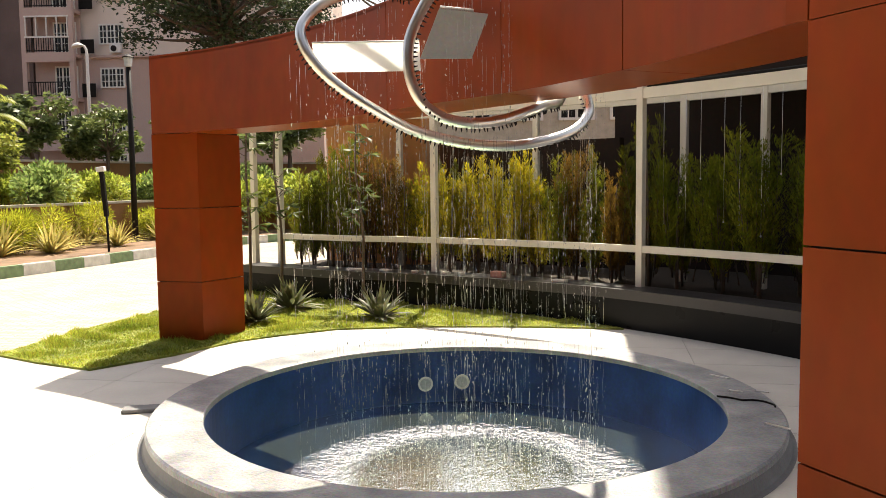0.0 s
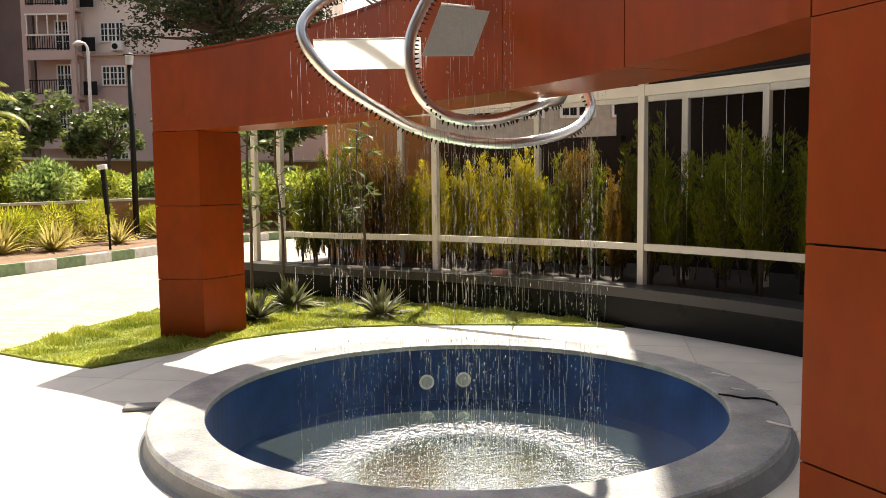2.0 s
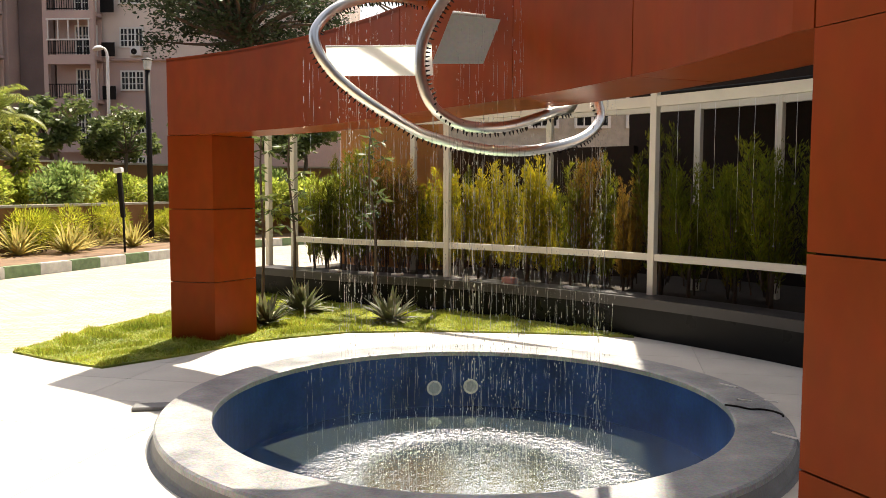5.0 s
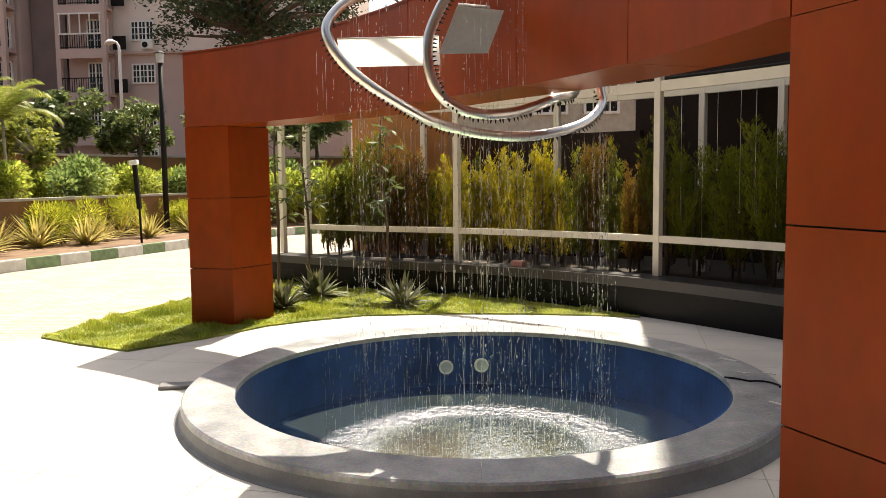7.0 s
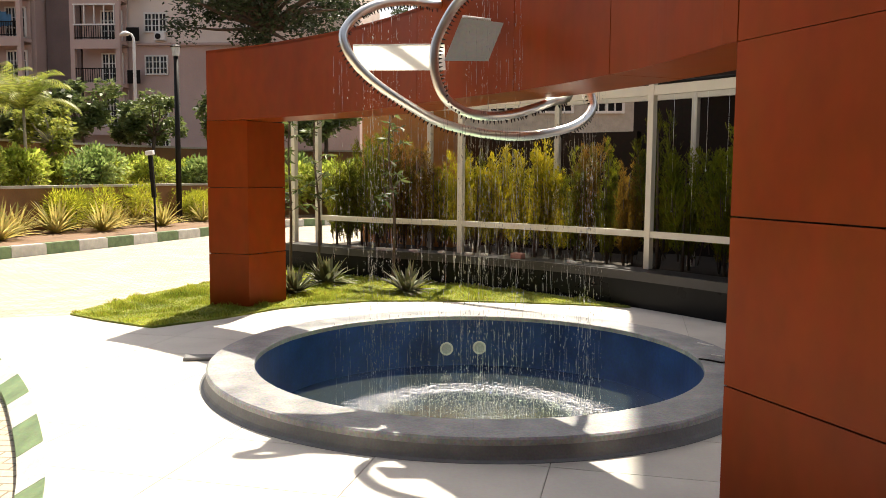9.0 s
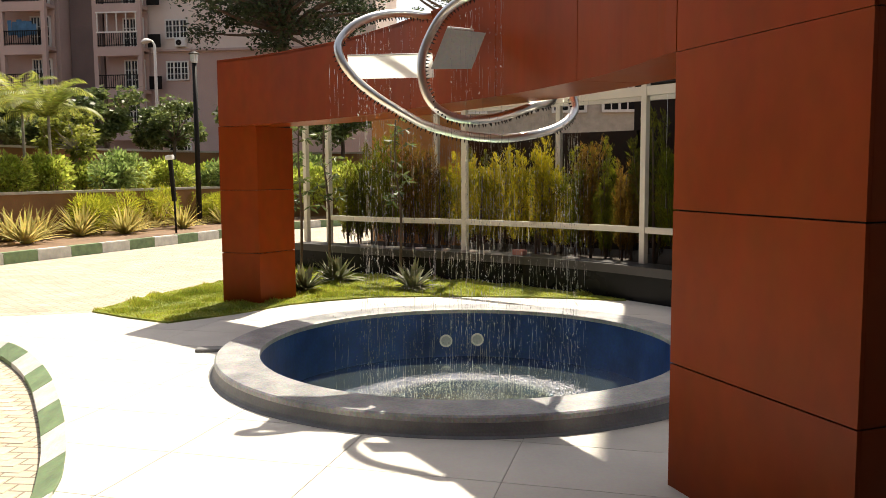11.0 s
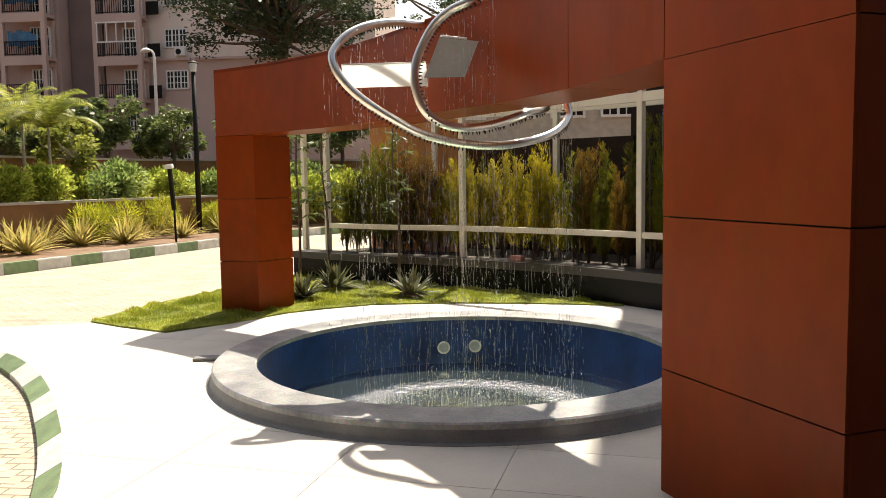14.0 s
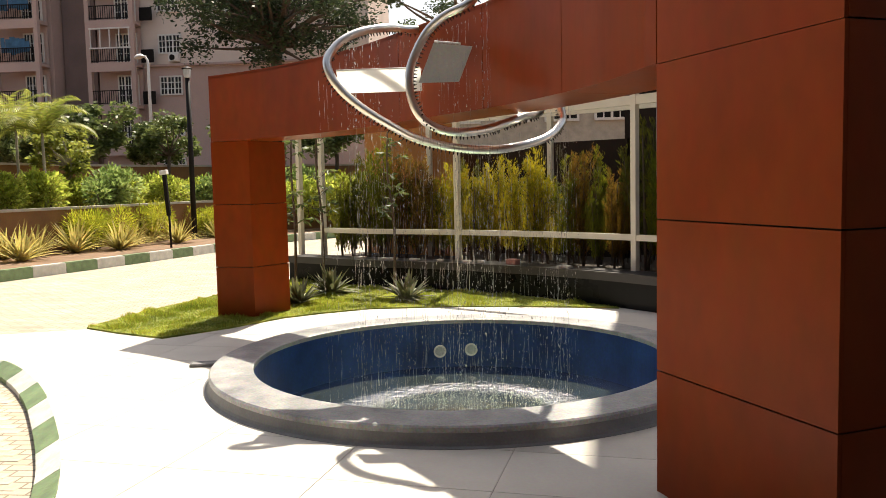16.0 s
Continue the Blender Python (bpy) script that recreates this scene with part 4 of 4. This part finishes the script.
for i in range(34):
    line = ROW if i % 2 else ROW2
    p = arc_at(line, 2.0 + rowlen * 0.84 * i / 34)
    k = 0 if rng.random() < 0.65 else 1
    m = pose(p.x, p.y + rng.uniform(-0.3, 0.3), 1.12, 0, 0, rng.uniform(0, 360)) @ Matrix.Scale(rng.uniform(0.8, 1.1), 4)
    if k in done:
        copy_thing(shrubs[k], m)
    else:
        shrubs[k].matrix_basis = m
        done.add(k)
feather = bush("feathery_bush", "soft feathery yellow-green bush before the low wall", M_FEATHER, 55, 1.15, 9000, 0.13, "feathery bushes", 0.8, 0.16)
feather.matrix_basis = pose(-10.6, 21.9, 0.06, 0, 0, 20) @ Matrix.Scale(0.95, 4)
copy_thing(feather, pose(-11.3, 20.9, 0.06, 0, 0, 130) @ Matrix.Scale(0.8, 4))
copy_thing(feather, pose(-10.75, 19.3, 0.06, 0, 0, 60) @ Matrix.Scale(0.95, 4))
copy_thing(feather, pose(-9.6, 24.2, 0.06, 0, 0, 250) @ Matrix.Scale(0.85, 4))

gt = [crown_tree("garden_tree", "small dark leafy tree behind the garden wall", M_BUSHTREE, 61, (-14.7, 27.0, 2.15), 0.9, 1.35, 1.15, 4600, 0.22, 18, 0.07, group="small trees behind the wall", puff=(0.2, 0.4))]
for x, y, s in ((-18.6, 26.0, 1.0), (-17.0, 28.5, 0.85), (-12.4, 27.8, 0.85), (-16.3, 26.4, 0.75), (-13.5, 29.0, 0.8), (-19.8, 28.6, 1.0), (-20.5, 23.0, 1.0), (-10.2, 30.5, 1.1), (-7.0, 32.0, 1.2), (-21.5, 29.0, 0.9), (-3.5, 33.0, 1.2), (0.5, 33.5, 1.2)):
    copy_thing(gt[0], pose(x, y, 2.15, 0, 0, rng.uniform(0, 360)) @ Matrix.Scale(s, 4))
pinkish = crown_tree("flowering_tree", "small pale yellow flowering tree behind the wall", M_PALM, 62, (-13.3, 22.4, 1.12), 1.3, 1.0, 0.7, 2600, 0.16, 14, 0.05, M_PALEBARK, puff=(0.2, 0.4))
for x, y in ((-7.2, 27.4), (-6.2, 27.7), (-5.2, 28.1), (-4.1, 28.4)):
    copy_thing(shrubs[0], pose(x, y, 0.6, 0, 0, 70 * x) @ Matrix.Scale(1.3, 4))


def palm(seed, at, h, label):
    """A young palm: thin ringed stem and arching feathered fronds."""
    r = random.Random(seed)
    ob = thing("palm", label, "palm", "young palms", at=at)
    part("trunk", tube([(0, 0, -0.1), (0.03, 0, h * 0.5), (0, 0.02, h)], 0.05, 8, radii=[0.06, 0.045, 0.035]), M_PALEBARK, ob)
    v, f = [], []
    for i in range(30):
        a = 6.283 * i / 30 + r.uniform(-0.2, 0.2)
        up = r.uniform(0.5, 1.5)
        o = Vector((math.cos(a), math.sin(a), 0))
        s = Vector((-math.sin(a), math.cos(a), 0))
        p, ang = Vector((0, 0, h)), up
        for j in range(26):
            d = o * math.cos(ang) + Vector((0, 0, math.sin(ang)))
            q = p + d * 0.058
            ang -= 0.045 + 0.03 * j / 26
            for sgn in (1, -1):
                e = p + s * sgn * 0.34 * math.sin(0.35 + j * 0.1) + d * 0.16 + Vector((0, 0, -0.14))
                k = len(v)
                v += [p[:], (p * 0.5 + e * 0.5 + d * 0.022)[:], e[:], (p * 0.5 + e * 0.5 - d * 0.018)[:]]
                f.append((k, k + 1, k + 2, k + 3))
            p = q
    mesh_from("fronds", v, f, M_PALM, ob)
    return ob


palm(71, (-12.2, 19.4, 0.08), 3.2, "young palm with arching yellow-green fronds in the bed")
palm(72, (-13.6, 20.4, 0.08), 3.5, "young palm with a thin pale trunk in the bed")
palm(73, (-13.6, 17.2, 0.08), 2.9, "young palm with spreading feathered fronds in the bed")

# ---- lamps ----
lamp = thing("street_lamp", "tall white street lamp with a curved hooded head", "street lamp", at=(-17.3, 37.0, 0))
part("pole", tube([(0, 0, -0.2), (0, 0, 7.7), (-0.02, 0, 7.95), (-0.12, 0, 8.12), (-0.3, 0, 8.18)], 0.07, 9, radii=[0.10, 0.07, 0.06, 0.055, 0.05]), M_LAMPW, lamp)
b = lathe([(0.01, 0.17), (0.12, 0.15), (0.24, 0.06), (0.27, 0.0), (0.24, -0.02), (0.01, -0.03)], (0, 0), 20, closed=False)
b.transform(pose(-0.42, 0, 8.1, 0, -12, 0))
part("hood", b, M_LAMPW, lamp)
dk = thing("garden_lamp_post", "tall dark post with a small glass lantern beside the kerb", "lamp post", at=(-9.45, 22.8, 0))
part("post", tube([(0, 0, -0.1), (0, 0, 5.05)], 0.075, 10, radii=[0.085, 0.07]), M_IRON, dk)
part("base_collar", tube([(0, 0, 0.0), (0, 0, 0.12)], 0.13, 10), M_IRON, dk)
part("lantern", lathe([(0.02, 5.05), (0.10, 5.07), (0.13, 5.32), (0.02, 5.32)], (0, 0), 10), M_DISC, dk)
part("cap", lathe([(0.01, 5.42), (0.17, 5.34), (0.16, 5.32), (0.01, 5.32)], (0, 0), 10), M_IRON, dk)
bl = thing("bollard_light", "leaning black bollard light with a pale top", "bollard light", at=(-8.68, 19.3, 0.05), rz=0)
part("stake", tube([(0.02, 0, 0.0), (0, 0, 0.95)], 0.03, 8), M_IRON, bl)
part("body", box((0.10, 0.10, 1.1), pose(-0.04, 0, 1.45, 0, -4, 0), 0.01), M_IRON, bl)
part("head", box((0.20, 0.16, 0.12), pose(-0.09, 0, 2.06, 0, -8, 0), 0.015), M_LAMPW, bl)

# ---- apartment building ----
FY, STOREY, Z1 = 54.0, 2.87, 6.04
flats = thing("apartment_building", "mauve and cream apartment block with balconies and white windows", "building")
part("wall_lower", box((24.5, 9.0, 10.35), pose(-21.75, FY + 4.6, 5.0)), M_MAUVE, flats)
part("wall_upper", box((24.5, 9.0, 18.0), pose(-21.75, FY + 4.6, 10.18 + 9.0)), M_CREAM, flats)
part("string_course", box((11.0, 0.35, 0.18), pose(-19.6, FY + 0.0, 10.30), 0.03), M_MAUVE, flats)
# flat dark strip before the wall paints the shade of a recess
part("recess_shade_panel", box((2.4, 0.3, 26.0), pose(-30.1, FY + 0.02, 13.0)), M_RECESS, flats)
part("side_wing", box((14.0, 9.0, 26.0), pose(-38.4, FY + 3.2, 13.0)), M_MAUVE, flats)
part("roof", box((25.5, 9.6, 0.4), pose(-21.75, FY + 4.6, 28.4)), M_CREAM, flats)


def window(x, z, w, h, leaves, y=FY + 0.07, parent=None):
    """A white window: outer frame, sashes with glazing bars, dark panes."""
    wd = part("window", box((w, 0.10, h), pose(x, y, z)), M_GLASS, parent or flats)
    fb = bmesh.new()
    for sx in (-1, 1):
        add_box(fb, (0.10, 0.14, h + 0.1), pose(x + sx * w / 2, y - 0.04, z))
    for sz in (-1, 1):
        add_box(fb, (w + 0.1, 0.14, 0.10), pose(x, y - 0.041, z + sz * h / 2))
    for i in range(1, leaves):
        add_box(fb, (0.10, 0.13, h), pose(x - w / 2 + w * i / leaves, y - 0.043, z))
    for i in range(leaves):
        cx = x - w / 2 + w * (i + 0.5) / leaves
        for zz in (-0.17, 0.17):
            add_box(fb, (w / leaves, 0.11, 0.045), pose(cx, y - 0.045, z + zz * h))
        add_box(fb, (0.045, 0.11, h), pose(cx, y - 0.046, z))
    part("window_frame", fb, M_FRAME, wd)


for k in range(-1, 6):
    window(-23.6, Z1 + STOREY * k, 1.55, 1.25, 3)
window(-17.0, Z1 + STOREY * 2, 1.4, 1.25, 3)
window(-14.0, Z1 + STOREY * 3, 1.4, 1.25, 3)
ac = part("air_conditioner", box((0.75, 0.35, 0.55), pose(-23.25, FY - 0.12, Z1 + STOREY * 2 - 0.98), 0.03), M_LAMPW, flats, "white air conditioner unit")
b = lathe([(0.01, 0), (0.2, 0), (0.2, 0.02), (0.01, 0.02)], (0, 0), 18)
b.transform(pose(-23.33, FY - 0.30, Z1 + STOREY * 2 - 0.98, 90, 0, 0))
part("fan_grille", b, M_IRON, ac)


def balcony(x0, x1, zf, y0, depth, glazed=False, cloth=False):
    """A balcony bay: floor slab with parapet band, side piers, a door behind and a rail with bars."""
    w, cx = x1 - x0, (x0 + x1) / 2
    bc = part("balcony", box((w, depth, 0.22), pose(cx, y0 - depth / 2, zf - 0.11)), M_MAUVE, flats)
    part("fascia", box((w + 0.1, 0.14, 0.62), pose(cx, y0 - depth, zf - 0.31)), M_MAUVE, bc)
    for sx in (x0, x1):
        part("pier", box((0.30, 0.30, STOREY), pose(sx, y0 - depth + 0.1, zf + STOREY / 2 - 0.1)), M_MAUVE, bc)
    part("back_wall", box((w, 0.1, STOREY - 0.3), pose(cx, y0 - 0.12, zf + STOREY / 2 - 0.2)), M_MAUVE, bc)
    window(cx + w * 0.18, zf + 1.1, w * 0.45, 2.0, 3, y0 - 0.22, bc)
    rb = bmesh.new()
    for i in range(int(w / 0.16)):
        add_box(rb, (0.035, 0.035, 0.9), pose(x0 + 0.2 + i * 0.16, y0 - depth, zf + 0.5))
    add_box(rb, (w, 0.06, 0.06), pose(cx, y0 - depth, zf + 0.96))
    add_box(rb, (w, 0.05, 0.05), pose(cx, y0 - depth, zf + 0.12))
    part("railing", rb, M_IRON, bc)
    if glazed:
        gbm = bmesh.new()
        for i in range(5):
            add_box(gbm, (0.07, 0.07, 1.35), pose(x0 + 0.2 + (w - 0.4) * i / 4, y0 - depth - 0.05, zf + 1.65))
        for zz in (0.98, 2.3):
            add_box(gbm, (w - 0.2, 0.08, 0.10), pose(cx, y0 - depth - 0.052, zf + zz))
        part("glazing_frame", gbm, M_FRAME, bc)
    if cloth:
        r = random.Random(int(zf * 7))
        for i in range(6):
            part("laundry_cloth", box((r.uniform(0.25, 0.45), 0.03, r.uniform(0.7, 1.2)), pose(x0 + 0.5 + i * (w - 0.9) / 6, y0 - depth + 0.15, zf + 1.1 + r.uniform(-0.1, 0.1), 0, r.uniform(-4, 4), 0)), M_CLOTH, bc, "blue laundry on a line")


for k in range(0, 6):
    zf = 7.55 + STOREY * (k - 1)
    balcony(-28.75, -25.6, zf, FY + 0.05, 1.5, glazed=(k == 2), cloth=False)
    balcony(-34.6, -31.6, zf + 0.0, FY - 1.4, 1.5, cloth=(k in (2, 3)))
    balcony(-37.6, -35.6, zf + 0.0, FY - 1.4, 1.2)
    part("side_rail", box((0.9, 0.06, 0.9), pose(-25.0, FY - 0.5, zf + 0.5)), M_IRON, flats)

# ---- large trees ----
crown_tree("big_tree", "large dark spreading tree between the portal and the flats", M_TREE, 81, (-13.3, 45.0, 0.0), 9.8, 6.0, 4.4, 20000, 0.27, 64, 0.32, puff=(0.11, 0.24))
crown_tree("big_tree", "large dark tree with open upper branches", M_TREE, 82, (-2.2, 40.0, 0.0), 9.0, 4.2, 3.0, 5000, 0.20, 24, 0.22, puff=(0.10, 0.2))

# ---- lobby building, orange wall and dark pieces added behind the conifers ----
def wall_run(x0, x1, d0, d1, z0, z1, name, material, label, cat):
    line = offset_line(WALL, d0)
    seg = stretch_of(line, arc_of(line, x0), arc_of(line, x1))
    far = offset_line(seg, d1 - d0)
    return tagged(part(name, prism([(p.x, p.y) for p in seg] + [(p.x, p.y) for p in far[::-1]], z0, z1), material), label, cat, kind="structure")


# dark backdrop, added so the gaps between the conifers read as shade
wall_run(-0.5, 2.45, 2.6, 2.75, -0.1, 2.32, "gap_backdrop", M_LOBBY, "added dark backdrop that stands for shade between the conifers", "wall")
wall_run(-2.25, -0.5, 1.9, 2.1, -0.1, 3.2, "orange_wall", M_ORANGE, "orange rendered wall behind the conifers", "wall")
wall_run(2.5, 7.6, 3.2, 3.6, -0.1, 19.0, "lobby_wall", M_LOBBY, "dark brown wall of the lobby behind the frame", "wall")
# canopy slab added to block light and darken the planting below
wall_run(2.5, 7.0, 1.9, 3.2, 2.96, 3.3, "shade_canopy", M_LOBBY, "added dark canopy that keeps light off the planting", "canopy")
# ---- unseen blocks added behind and beside the walk to cut sky light ----
def plain_block(name, x, y, w, d, h, label):
    """A plain rendered block with rows of dark windows."""
    ob = thing(name, label, "building")
    part("wall", box((w, d, h), pose(x, y, h / 2)), M_LOBBY, ob)
    for k in range(int(h / 3)):
        part("window_band", box((w * 0.9, 0.1, 1.2), pose(x, y + d / 2 + 0.03, 1.9 + 3 * k)), M_GLASS, ob)


plain_block("sky_blocker_rear", 2.0, -13.0, 30.0, 6.0, 13.0, "unseen dark brown block that cuts sky light from behind")
plain_block("pillar_blocker", 6.05, -2.85, 8.0, 8.3, 9.0, "unseen dark brown block that darkens the end of the near pillar")
plain_block("sky_blocker_west", -17.0, -9.0, 16.0, 10.0, 15.0, "unseen dark brown block that cuts low sky light")
# unseen roof, added to shade the near paving and darken the near pillar
tagged(part("overhead_blocker", prism([(-0.85, -7.85), (2.35, -7.85), (2.35, 1.15), (1.3, 1.15), (1.3, 1.7), (-0.85, 1.7)], 2.95, 3.25), M_LOBBY), "unseen dark roof that cuts light on the near pillar", "roof", kind="structure")

pale = thing("pale_building", "low pale building seen beyond the conifers", "building")
part("wall", box((13.0, 6.0, 6.4), pose(3.5, 35.0, 3.1)), M_COPING, pale)
part("roof_edge", box((13.4, 6.4, 0.3), pose(3.5, 35.0, 6.45)), M_MAUVE, pale)
for k in range(2):
    for i in range(6):
        window(-1.6 + 2.0 * i, 1.9 + 2.9 * k, 1.3, 1.4, 2, 31.97, pale)

# ---- paving tiles and pavers ----
for q in tile_list:
    try:
        b = prism(q, -0.03, 0.0)
    except ValueError:
        continue
    part("tile", b, M_PAVE, platform)

pv = box((0.196, 0.096, 0.06), Matrix(), 0.006)
pv_me = bpy.data.meshes.new("paver")
pv.to_mesh(pv_me)
pv.free()
pv_me.materials.append(M_PAVER)
EDGE2 = [(p.x, p.y) for p in offset_line(EDGE, 0.22)] + [(9, 6.5), (9, -8)]
for i in range(-24, -6):
    for j in range(14, 56):
        x, y = (i + (0.5 if j % 2 else 0)) * 0.2, j * 0.1
        if -4.6 < x < -1.7 and not inside(x + 0.08, y, EDGE2) and not inside(x, y + 0.05, EDGE2) and y < 5.4 - 0.0 * x and y > 1.6 - 0.45 * (x + 1.7):
            o = new("paver", pv_me)
            o.parent = road
            o.location = (x, y, -0.13 + 0.0015 * math.sin(17 * i + 5 * j))
